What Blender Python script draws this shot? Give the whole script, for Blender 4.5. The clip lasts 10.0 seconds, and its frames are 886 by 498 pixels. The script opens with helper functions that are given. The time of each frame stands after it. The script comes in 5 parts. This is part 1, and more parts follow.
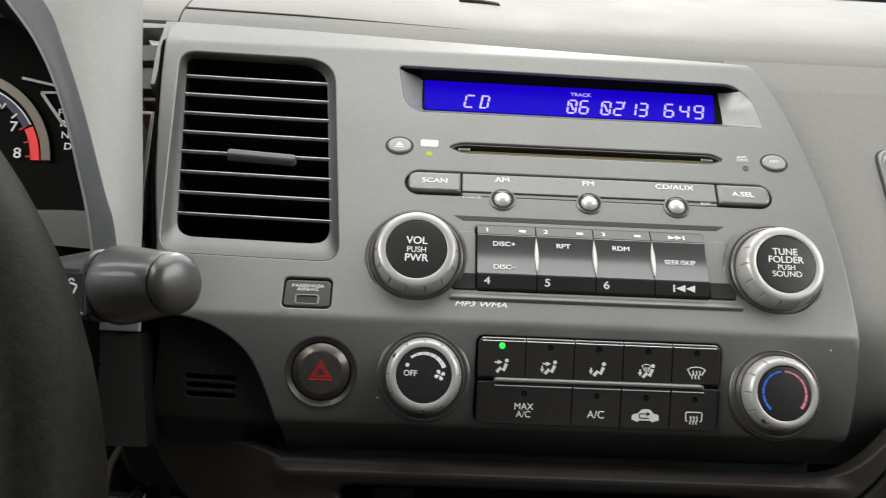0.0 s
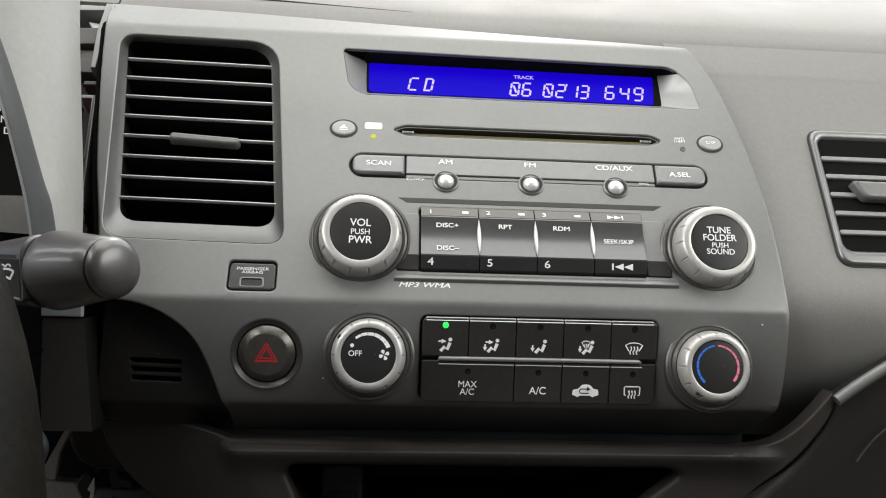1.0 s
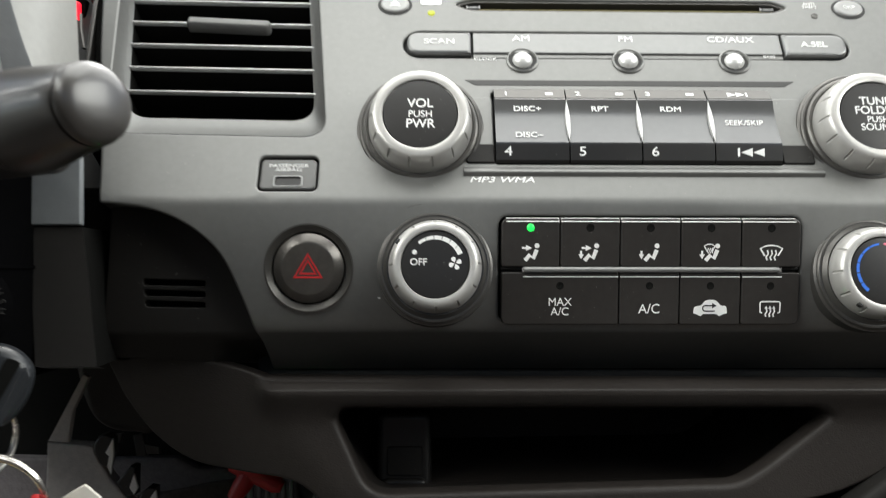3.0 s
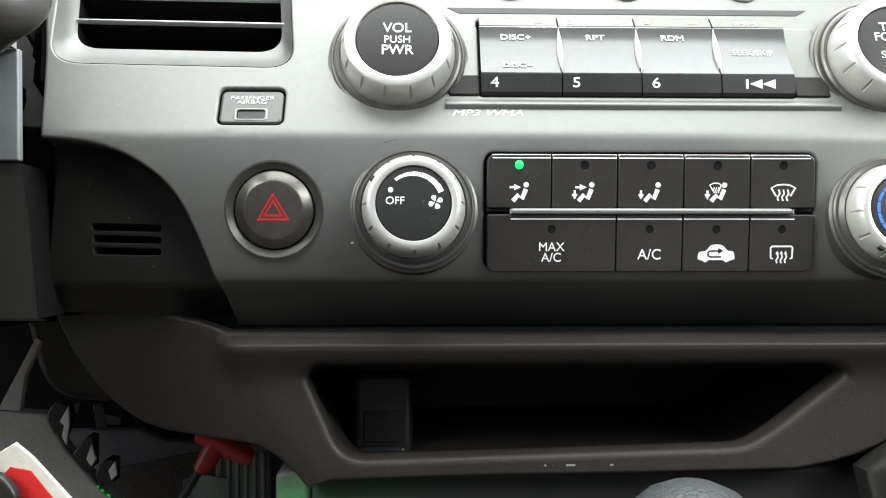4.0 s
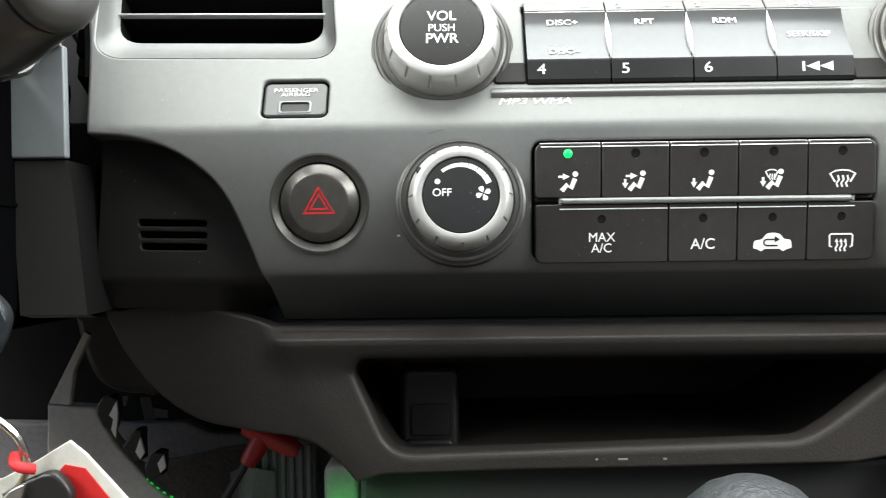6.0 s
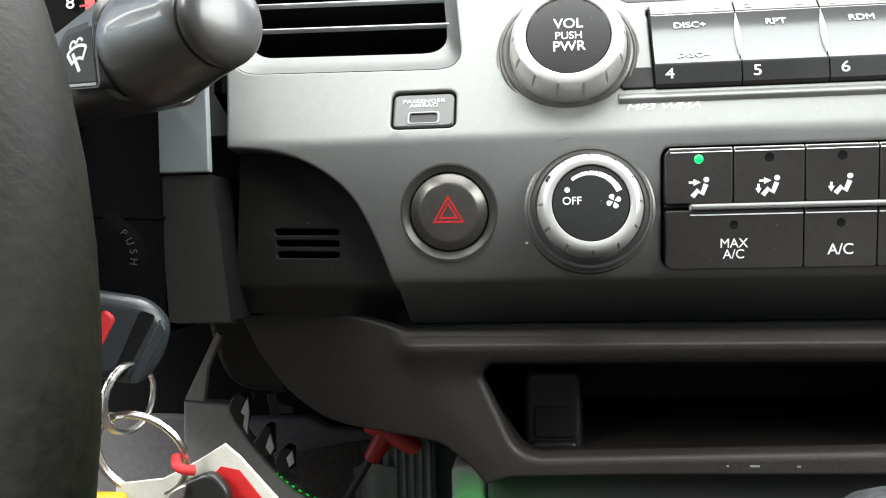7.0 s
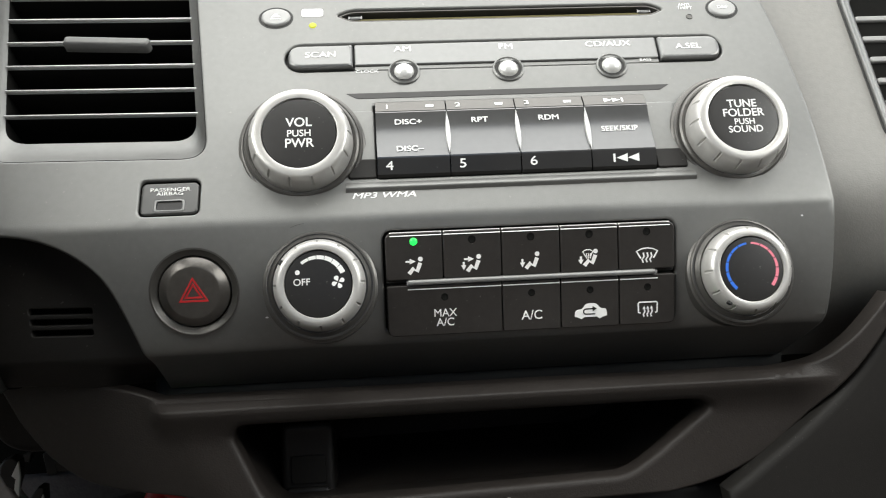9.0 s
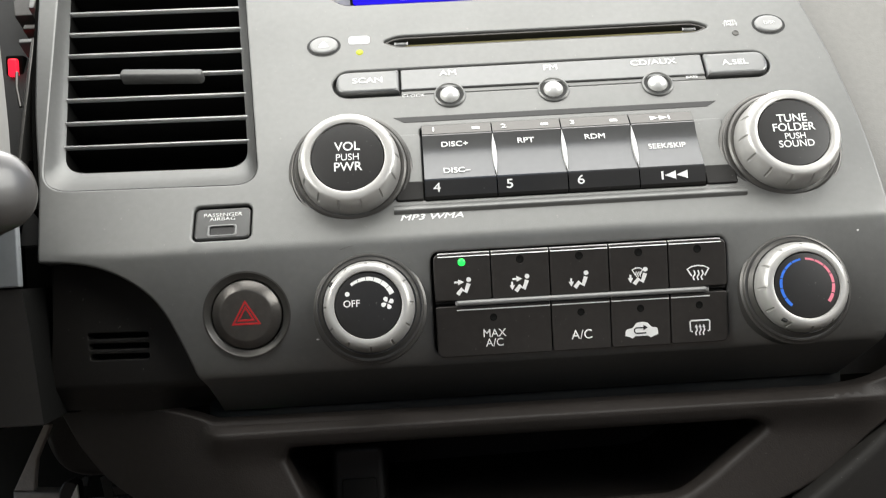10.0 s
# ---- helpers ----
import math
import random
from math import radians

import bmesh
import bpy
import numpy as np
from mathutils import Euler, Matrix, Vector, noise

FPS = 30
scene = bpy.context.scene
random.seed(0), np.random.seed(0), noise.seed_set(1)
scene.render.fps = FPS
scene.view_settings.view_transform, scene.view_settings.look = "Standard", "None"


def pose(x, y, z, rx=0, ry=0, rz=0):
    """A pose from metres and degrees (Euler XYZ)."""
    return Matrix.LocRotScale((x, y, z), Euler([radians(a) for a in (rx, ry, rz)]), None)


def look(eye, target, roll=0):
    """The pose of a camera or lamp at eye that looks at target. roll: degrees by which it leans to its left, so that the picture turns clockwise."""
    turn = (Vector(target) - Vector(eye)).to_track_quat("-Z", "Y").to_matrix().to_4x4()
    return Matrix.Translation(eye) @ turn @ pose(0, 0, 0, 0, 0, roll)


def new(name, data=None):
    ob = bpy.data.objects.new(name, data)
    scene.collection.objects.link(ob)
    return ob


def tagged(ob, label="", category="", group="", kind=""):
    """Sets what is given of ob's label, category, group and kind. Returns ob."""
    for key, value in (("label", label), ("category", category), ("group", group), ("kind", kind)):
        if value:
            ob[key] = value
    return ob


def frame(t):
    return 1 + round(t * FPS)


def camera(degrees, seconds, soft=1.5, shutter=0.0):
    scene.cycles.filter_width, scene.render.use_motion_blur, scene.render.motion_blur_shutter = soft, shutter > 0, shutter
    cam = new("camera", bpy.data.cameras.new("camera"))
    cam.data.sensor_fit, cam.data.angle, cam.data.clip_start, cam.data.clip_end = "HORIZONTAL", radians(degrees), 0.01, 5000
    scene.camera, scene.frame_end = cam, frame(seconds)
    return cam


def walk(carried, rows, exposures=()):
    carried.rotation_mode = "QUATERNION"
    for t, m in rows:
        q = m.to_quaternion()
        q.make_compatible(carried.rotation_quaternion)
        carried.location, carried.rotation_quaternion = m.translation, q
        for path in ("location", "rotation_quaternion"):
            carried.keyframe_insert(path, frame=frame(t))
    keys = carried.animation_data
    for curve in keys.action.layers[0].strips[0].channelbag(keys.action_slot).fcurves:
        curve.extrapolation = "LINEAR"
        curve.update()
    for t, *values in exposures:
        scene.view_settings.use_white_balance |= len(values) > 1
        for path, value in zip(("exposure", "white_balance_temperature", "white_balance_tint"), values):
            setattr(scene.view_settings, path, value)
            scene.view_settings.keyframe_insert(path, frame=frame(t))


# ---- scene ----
from mathutils import geometry

cam = camera(55.50, 10.0, soft=1.08, shutter=0.3)
PATH = [
    (0.0, (-0.0760, -0.3883, 0.5395), (-0.0622, 0.1112, 0.5572), 2.32),
    (0.5, (-0.0710, -0.3909, 0.5415), (-0.0370, 0.1079, 0.5495), 1.80),
    (1.0, (-0.0692, -0.3939, 0.5396), (-0.0314, 0.1046, 0.5471), 1.63),
    (1.5, (-0.0728, -0.3921, 0.5390), (-0.0385, 0.1064, 0.5547), 2.17),
    (2.0, (-0.0714, -0.3863, 0.5348), (-0.0417, 0.1123, 0.5568), 1.52),
    (2.4, (-0.0734, -0.3760, 0.5236), (-0.0490, 0.1225, 0.5551), 0.42),
    (2.5, (-0.0756, -0.3698, 0.5208), (-0.0545, 0.1288, 0.5518), 0.15),
    (2.7, (-0.0764, -0.3530, 0.5084), (-0.0642, 0.1460, 0.5373), -0.01),
    (2.8, (-0.0778, -0.3423, 0.5061), (-0.0662, 0.1570, 0.5285), 0.18),
    (2.9, (-0.0777, -0.3320, 0.5006), (-0.0654, 0.1673, 0.5220), -0.13),
    (3.0, (-0.0753, -0.3210, 0.4995), (-0.0652, 0.1788, 0.5107), 0.07),
    (3.1, (-0.0702, -0.3110, 0.4913), (-0.0643, 0.1888, 0.5042), -0.00),
    (3.2, (-0.0705, -0.3007, 0.4876), (-0.0595, 0.1990, 0.4993), 0.16),
    (4.3, (-0.0722, -0.2936, 0.4840), (-0.0563, 0.2061, 0.4852), -0.06),
    (4.5, (-0.0735, -0.2928, 0.4873), (-0.0578, 0.2069, 0.4835), -0.12),
    (5.0, (-0.0700, -0.2957, 0.4879), (-0.0623, 0.2043, 0.4867), -0.36),
    (5.2, (-0.0690, -0.2953, 0.4877), (-0.0654, 0.2047, 0.4848), -0.49),
    (6.3, (-0.0830, -0.2897, 0.4857), (-0.0974, 0.2100, 0.4846), -0.98),
    (6.5, (-0.0876, -0.2946, 0.4922), (-0.1260, 0.2037, 0.4779), -1.15),
    (7.0, (-0.0881, -0.2948, 0.4929), (-0.1433, 0.2020, 0.4836), -1.27),
    (7.5, (-0.0854, -0.2940, 0.4915), (-0.1154, 0.2051, 0.4897), -1.34),
    (7.6, (-0.0803, -0.2950, 0.4885), (-0.1039, 0.2044, 0.4951), -0.94),
    (7.8, (-0.0678, -0.3034, 0.4987), (-0.0752, 0.1965, 0.5027), -1.28),
    (8.0, (-0.0600, -0.3141, 0.5107), (-0.0426, 0.1856, 0.5058), -1.88),
    (8.2, (-0.0522, -0.3245, 0.5179), (-0.0203, 0.1744, 0.5088), -2.10),
    (8.5, (-0.0522, -0.3260, 0.5147), (-0.0012, 0.1714, 0.5136), -2.38),
    (9.0, (-0.0524, -0.3270, 0.5153), (-0.0140, 0.1714, 0.5061), -2.50),
    (9.5, (-0.0551, -0.3266, 0.5142), (-0.0315, 0.1728, 0.5039), -2.43),
    (10.0, (-0.0531, -0.3280, 0.5128), (-0.0414, 0.1718, 0.5216), -3.32),
]
# seconds, stops, kelvin, tint
EXPOSURES = [(0.0, -0.04, 6500, 11), (0.5, -0.02, 6500, 11), (1.0, 0.05, 6500, 11), (2.3, 0.03, 6500, 11), (2.8, 0.2, 6480, 10), (3.0, 0.38, 6450, 9), (3.3, 0.83, 6350, 7), (4.3, 1.22, 6280, 7), (6.5, 1.3, 6280, 7), (7.5, 1.42, 6280, 7),
             (8.0, 1.12, 6320, 7), (8.3, 0.7, 6400, 8), (8.6, 0.5, 6450, 9), (10.0, 0.55, 6500, 11)]
walk(cam, [(t, look(eye, target, roll)) for t, eye, target, roll in PATH], EXPOSURES)

# ---- light: bright overcast daylight through the windows of the car, plus added lamps ----
world = bpy.data.worlds.new("sky")
scene.world = world
world.use_nodes = True
sky = world.node_tree.nodes.new("ShaderNodeTexSky")
sky.sky_type, sky.sun_disc = "NISHITA", False
sky.sun_elevation, sky.sun_rotation = radians(60), radians(17)
back = world.node_tree.nodes["Background"]
back.inputs["Strength"].default_value = 0.10
world.node_tree.links.new(sky.outputs[0], back.inputs["Color"])
sun = new("sun", bpy.data.lights.new("sun", "SUN"))
sun.data.energy, sun.data.angle, sun.data.color = 0.8, radians(12), (1, 0.97, 0.92)
sun.matrix_world = look((0.5, 1.6, 3.0), (0, 0.1, 0.5))


def window_light(name, at, to, wide, high, watts, colour=(0.985, 0.975, 0.90)):
    """An area lamp in one opening, for window daylight or added light."""
    lamp = new(name, bpy.data.lights.new(name, "AREA"))
    lamp.data.shape, lamp.data.size, lamp.data.size_y = "RECTANGLE", wide, high
    lamp.data.energy, lamp.data.color = watts, colour
    lamp.matrix_world = look(at, to)
    return lamp


window_light("windshield_daylight", (0.0, 0.19, 1.06), (0.0, -0.24, 0.165), 1.15, 0.64, 6.6)
# Added overhead light that brightens the upper fascia; no sunroof is known.
window_light("added_overhead_light", (0.0, -0.31, 1.236), (0.0, -0.30, 0.5), 0.82, 0.42, 3.7)
window_light("driver_window_daylight", (-0.74, -0.42, 0.93), (-0.05, -0.1, 0.50), 0.80, 0.40, 7.4)
# Added low side lamp that brightens the footwell; the opening is assumed.
window_light("added_footwell_light", (-0.76, -0.28, 0.46), (-0.1, 0.02, 0.40), 0.80, 0.50, 0.25)
window_light("passenger_window_daylight", (0.74, -0.42, 0.93), (0.05, -0.1, 0.50), 0.80, 0.40, 5.6)

# ---- materials ----
MATS = {}


def material(name, colour, rough=0.5, metal=0.0, grain=0.0, grain_size=0.4, vary=0.12, coat=0.0, glow=0.0, wear=0.0, spec=0.5):
    """Plastic, paint, rubber or metal: fine grain as bump, faint stains at two sizes; sizes in millimetres."""
    if name in MATS:
        return MATS[name]
    m = bpy.data.materials.new(name)
    m.use_nodes = True
    nodes, links = m.node_tree.nodes, m.node_tree.links
    b = nodes["Principled BSDF"]
    b.inputs["Base Color"].default_value = (*colour, 1)
    b.inputs["Metallic"].default_value = metal
    b.inputs["Roughness"].default_value = rough
    b.inputs["Specular IOR Level"].default_value = spec
    b.inputs["Coat Weight"].default_value = coat
    where = nodes.new("ShaderNodeTexCoord")
    if vary:
        big, small = nodes.new("ShaderNodeTexNoise"), nodes.new("ShaderNodeTexNoise")
        big.inputs["Scale"].default_value, small.inputs["Scale"].default_value = 22, 420
        big.inputs["Detail"].default_value, small.inputs["Detail"].default_value = 4, 3
        add = nodes.new("ShaderNodeMath")
        add.operation = "ADD"
        for n, k in ((big, 0), (small, 1)):
            links.new(where.outputs["Object"], n.inputs["Vector"])
            links.new(n.outputs["Fac"], add.inputs[k])
        span = nodes.new("ShaderNodeMapRange")
        span.inputs["From Min"].default_value, span.inputs["From Max"].default_value = 0.7, 1.3
        span.inputs["To Min"].default_value, span.inputs["To Max"].default_value = 1 - vary, 1 + vary
        links.new(add.outputs[0], span.inputs["Value"])
        mix = nodes.new("ShaderNodeMix")
        mix.data_type, mix.blend_type = "RGBA", "MULTIPLY"
        mix.inputs[0].default_value = 1
        mix.inputs[6].default_value = (*colour, 1)
        links.new(span.outputs[0], mix.inputs[7])
        links.new(mix.outputs[2], b.inputs["Base Color"])
        shine = nodes.new("ShaderNodeMapRange")
        shine.inputs["From Min"].default_value, shine.inputs["From Max"].default_value = 0.3, 0.7
        shine.inputs["To Min"].default_value, shine.inputs["To Max"].default_value = rough * 0.88, min(1, rough * 1.14)
        links.new(big.outputs["Fac"], shine.inputs["Value"])
        links.new(shine.outputs[0], b.inputs["Roughness"])
        if wear:
            dust = nodes.new("ShaderNodeTexNoise")
            dust.inputs["Scale"].default_value, dust.inputs["Detail"].default_value = 900, 2
            links.new(where.outputs["Object"], dust.inputs["Vector"])
            speck = nodes.new("ShaderNodeMapRange")
            speck.inputs["From Min"].default_value, speck.inputs["From Max"].default_value = 0.72, 0.78
            speck.inputs["To Min"].default_value, speck.inputs["To Max"].default_value = 0, wear
            links.new(dust.outputs["Fac"], speck.inputs["Value"])
            dusty = nodes.new("ShaderNodeMix")
            dusty.data_type = "RGBA"
            dusty.inputs[7].default_value = (0.45, 0.43, 0.4, 1)
            links.new(speck.outputs[0], dusty.inputs[0])
            links.new(mix.outputs[2], dusty.inputs[6])
            links.new(dusty.outputs[2], b.inputs["Base Color"])
    if grain:
        noise_tex, bump = nodes.new("ShaderNodeTexNoise"), nodes.new("ShaderNodeBump")
        noise_tex.inputs["Scale"].default_value, noise_tex.inputs["Detail"].default_value = 1000 / grain_size, 2
        bump.inputs["Strength"].default_value, bump.inputs["Distance"].default_value = grain, grain_size * 0.0004
        links.new(where.outputs["Object"], noise_tex.inputs["Vector"])
        links.new(noise_tex.outputs["Fac"], bump.inputs["Height"])
        links.new(bump.outputs[0], b.inputs["Normal"])
    if glow:
        b.inputs["Emission Color"].default_value = (*colour, 1)
        b.inputs["Emission Strength"].default_value = glow
        b.inputs["Base Color"].default_value = (*(0.12 * c for c in colour), 1)
    MATS[name] = m
    return m


SILVER = material("silver_grey_fascia_paint", (0.200, 0.2005, 0.194), 0.44, 0.62, 0.2, 0.35, 0.05, wear=0.25)
DASH = material("warm_grey_dash_plastic", (0.208, 0.203, 0.19), 0.62, 0, 0.25, 0.7, 0.06)
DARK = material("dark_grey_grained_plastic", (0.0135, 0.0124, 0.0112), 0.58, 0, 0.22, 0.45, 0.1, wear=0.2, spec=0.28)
CONSOLE = material("charcoal_console_plastic", (0.0275, 0.0235, 0.0212), 0.48, 0, 0.5, 0.6, 0.12, wear=0.1, spec=0.34)
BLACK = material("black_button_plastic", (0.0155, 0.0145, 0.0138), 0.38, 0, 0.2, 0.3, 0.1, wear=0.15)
KEYBLACK = material("worn_black_key_plastic", (0.028, 0.0255, 0.0238), 0.34, 0, 0.2, 0.3, 0.14, wear=0.2)
PIT = material("black_cavity_plastic", (0.019, 0.019, 0.018), 0.6, 0, 0, 1, 0.1)
SATIN = material("satin_silver_knob", (0.50, 0.49, 0.47), 0.34, 0.35, 0.15, 0.3, 0.05)
SKIRT = material("grey_knob_skirt", (0.095, 0.091, 0.085), 0.34, 0.5, 0.15, 0.3, 0.06)
KNOBBASE = material("grey_metallic_base", (0.11, 0.106, 0.10), 0.36, 0.6, 0.15, 0.3, 0.06)
WHITE = material("white_print", (0.85, 0.85, 0.84), 0.5, 0, 0, 1, 0.04)
KEYDARK = material("grey_key_plastic", (0.21, 0.211, 0.208), 0.36, 0.7, 0.2, 0.3, 0.05)
STRIP = material("grey_strip_plastic", (0.30, 0.30, 0.295), 0.4, 0.35, 0.2, 0.3, 0.05)
KEYGREY = material("mid_grey_key_plastic", (0.125, 0.126, 0.128), 0.17, 0.55, 0.05, 0.3, 0.05)
LCD = material("blue_lcd_backlight", (0.008, 0.0, 0.54), 0.5, 0, 0, 1, 0, glow=1.0, spec=0.05)
LCDINK = material("pale_blue_lcd_segment", (0.62, 0.5, 1.0), 0.4, 0, 0, 1, 0, glow=0.9)
RED = material("red_print", (0.5, 0.016, 0.02), 0.6, 0, 0, 1, 0.05)
GREENLED = material("green_led", (0.02, 0.8, 0.09), 0.3, 0, 0, 1, 0, glow=1.4)
# Near black without gloss: black parts, and shade painted into ducts and gaps.
VOID = material("near_black_parts_and_shade", (0.011, 0.011, 0.0105), 0.8, 0, 0, 1, 0.1, spec=0.0)
# Darker than black plastic: the steering wheel's shade is put into the colour.
SHROUD = material("black_shroud_with_shade", (0.003, 0.003, 0.0033), 0.7, 0, 0.2, 0.6, 0.15, spec=0.0)
BLUE = material("blue_print", (0.02, 0.15, 0.68), 0.5, 0, 0, 1, 0.05)
PINK = material("pink_print", (0.75, 0.2, 0.27), 0.5, 0, 0, 1, 0.05)
# Pale trim colour; on slat fronts and key chamfers it paints edge light.
LIP = material("pale_trim_and_edge_light", (0.62, 0.62, 0.61), 0.35, 0.3, 0.1, 0.3, 0.05)
SLIDER = material("satin_grey_slider", (0.16, 0.16, 0.155), 0.42, 0.3, 0.2, 0.3, 0.06)
SLAT = material("grey_vent_slat", (0.24, 0.24, 0.235), 0.4, 0.2, 0.2, 0.3, 0.06)

# ---- mesh helpers; lengths in millimetres ----
MM = 0.001


def thing(name, label, category, m=Matrix(), kind="", group=""):
    ob = new(name)
    ob.empty_display_size = 0.01
    ob.matrix_world = m
    return tagged(ob, label, category, group, kind)


def mesh_of(name, bm, mat, smooth=True, scale=MM, sharp=35):
    me = bpy.data.meshes.new(name)
    if scale != 1:
        bmesh.ops.scale(bm, vec=(scale,) * 3, verts=bm.verts)
    bmesh.ops.remove_doubles(bm, verts=bm.verts, dist=1e-7)
    bmesh.ops.recalc_face_normals(bm, faces=bm.faces)
    if smooth:
        for f in bm.faces:
            f.smooth = True
        for e in bm.edges:
            if len(e.link_faces) == 2 and e.calc_face_angle(0) > radians(sharp):
                e.smooth = False
    bm.to_mesh(me)
    bm.free()
    me.materials.append(mat)
    return me


def part(name, bm, mat, parent=None, label="", m=None, smooth=True, scale=MM, sharp=35):
    ob = new(name, mesh_of(name, bm, mat, smooth, scale, sharp))
    if parent:
        ob.parent = parent
    if m is not None:
        ob.matrix_local = m
    return tagged(ob, label)


def ring_area(loop):
    return 0.5 * sum(a[0] * b[1] - b[0] * a[1] for a, b in zip(loop, loop[1:] + loop[:1]))


def offset(loop, d):
    """The loop moved inwards by d (outwards: minus); loops run anticlockwise."""
    out = []
    n = len(loop)
    for i in range(n):
        a, b, c = Vector(loop[i - 1]), Vector(loop[i]), Vector(loop[(i + 1) % n])
        e, f = (b - a).normalized(), (c - b).normalized()
        na, nb = Vector((-e.y, e.x)), Vector((-f.y, f.x))
        mid = (na + nb)
        k = 1 / max(0.35, (1 + na.dot(nb)))
        out.append((b.x + mid.x * k * d, b.y + mid.y * k * d))
    return out


def rrect(x0, y0, x1, y1, r, n=5):
    pts = []
    for cx, cy, a in ((x1 - r, y0 + r, -90), (x1 - r, y1 - r, 0), (x0 + r, y1 - r, 90), (x0 + r, y0 + r, 180)):
        for i in range(n + 1):
            t = radians(a + 90 * i / n)
            pts.append((cx + r * math.cos(t), cy + r * math.sin(t)))
    return pts


def rounded(poly, r, n=5):
    """A polygon (anticlockwise) with its corners rounded; r: one radius or one for each corner."""
    out = []
    for i, p in enumerate(poly):
        a, b, c = Vector(poly[i - 1]), Vector(p), Vector(poly[(i + 1) % len(poly)])
        rr = r[i] if isinstance(r, (list, tuple)) else r
        u, v = (a - b).normalized(), (c - b).normalized()
        k = min(rr, 0.45 * (a - b).length, 0.45 * (c - b).length)
        p0, p1 = b + u * k, b + v * k
        for j in range(n + 1):
            t = j / n
            q = p0 * (1 - t) ** 2 + b * 2 * t * (1 - t) + p1 * t ** 2
            out.append((q.x, q.y))
    return out


def circle(cx, cy, r, n=40, ry=None):
    return [(cx + r * math.cos(math.tau * i / n), cy + (ry or r) * math.sin(math.tau * i / n)) for i in range(n)]


def smooth_line(pts, n=6):
    """A curve through the points."""
    out = []
    for i in range(len(pts) - 1):
        p0, p1, p2, p3 = (Vector(pts[max(0, min(len(pts) - 1, j))]) for j in (i - 1, i, i + 1, i + 2))
        for k in range(n):
            t = k / n
            out.append(tuple(0.5 * (2 * p1 + (p2 - p0) * t + (2 * p0 - 5 * p1 + 4 * p2 - p3) * t * t + (3 * p1 - p0 - 3 * p2 + p3) * t ** 3)))
    out.append(tuple(pts[-1]))
    return out


def inside(p, loop):
    hit = False
    for (ax, ay), (bx, by) in zip(loop, loop[1:] + loop[:1]):
        if (ay > p[1]) != (by > p[1]) and p[0] < (bx - ax) * (p[1] - ay) / (by - ay) + ax:
            hit = not hit
    return hit


def plate(outer, holes=(), top=0.0, depth=6.0, r=1.0, hole_r=None, hole_depth=None, lines=(), steps=3, bm=None, closed=False):
    """A plate with rounded edges and openings, seen from +z. lines: extra (x0, y0, x1, y1) along which it can bend."""
    bm = bm or bmesh.new()
    if ring_area(outer) < 0:
        outer = outer[::-1]
    holes = [h if ring_area(h) > 0 else h[::-1] for h in holes]
    hole_r = r if hole_r is None else hole_r
    rims = [offset(outer, r * 1.25)] + [offset(h, -hole_r * 1.25) for h in holes]
    verts, edges = [], []
    for loop in rims:
        k = len(verts)
        verts += [Vector(p) for p in loop]
        edges += [(k + i, k + (i + 1) % len(loop)) for i in range(len(loop))]
    for x0, y0, x1, y1, n in lines:
        k = len(verts)
        row = [(x0 + (x1 - x0) * i / n, y0 + (y1 - y0) * i / n) for i in range(n + 1)]
        verts += [Vector(p) for p in row if inside(p, rims[0]) and not any(inside(p, h) for h in rims[1:])]
    vs, _, fs, *_ = geometry.delaunay_2d_cdt(verts, edges, [], 0, 1e-5)
    made = [bm.verts.new((v.x, v.y, top)) for v in vs]
    for f in fs:
        c = sum((vs[i] for i in f), Vector((0, 0))) / len(f)
        if inside(c, rims[0]) and not any(inside(c, h) for h in rims[1:]):
            bm.faces.new([made[i] for i in f])
    for loop, sign, rr, dd in [(outer, 1, r, depth)] + [(h, -1, hole_r, hole_depth or depth) for h in holes]:
        rows = [(offset(loop, sign * rr * 1.25), top)]
        for j in range(steps + 1):
            a = math.pi / 2 * j / steps
            rows.append((offset(loop, sign * rr * (1 - math.sin(a))), top - rr * (1 - math.cos(a))))
        rows.append((loop, top - dd))
        rings = [[bm.verts.new((x, y, z)) for x, y in pts] for pts, z in rows]
        for a, b in zip(rings, rings[1:]):
            for i in range(len(a)):
                j = (i + 1) % len(a)
                bm.faces.new((a[i], a[j], b[j], b[i]))
        if closed and sign > 0:
            bm.faces.new(rings[-1])
    bmesh.ops.remove_doubles(bm, verts=bm.verts, dist=1e-4)
    return bm


def ramp(outer, z0, inner, z1, bm=None, mid=0.0):
    """A sloping band from one loop to another with as many points."""
    bm = bm or bmesh.new()
    rows = []
    for j in range(5):
        t = j / 4
        rows.append([bm.verts.new((a[0] + (b[0] - a[0]) * t, a[1] + (b[1] - a[1]) * t, z0 + (z1 - z0) * (t + mid * t * (1 - t)))) for a, b in zip(outer, inner)])
    for a, b in zip(rows, rows[1:]):
        for i in range(len(a)):
            j = (i + 1) % len(a)
            bm.faces.new((a[i], a[j], b[j], b[i]))
    return bm


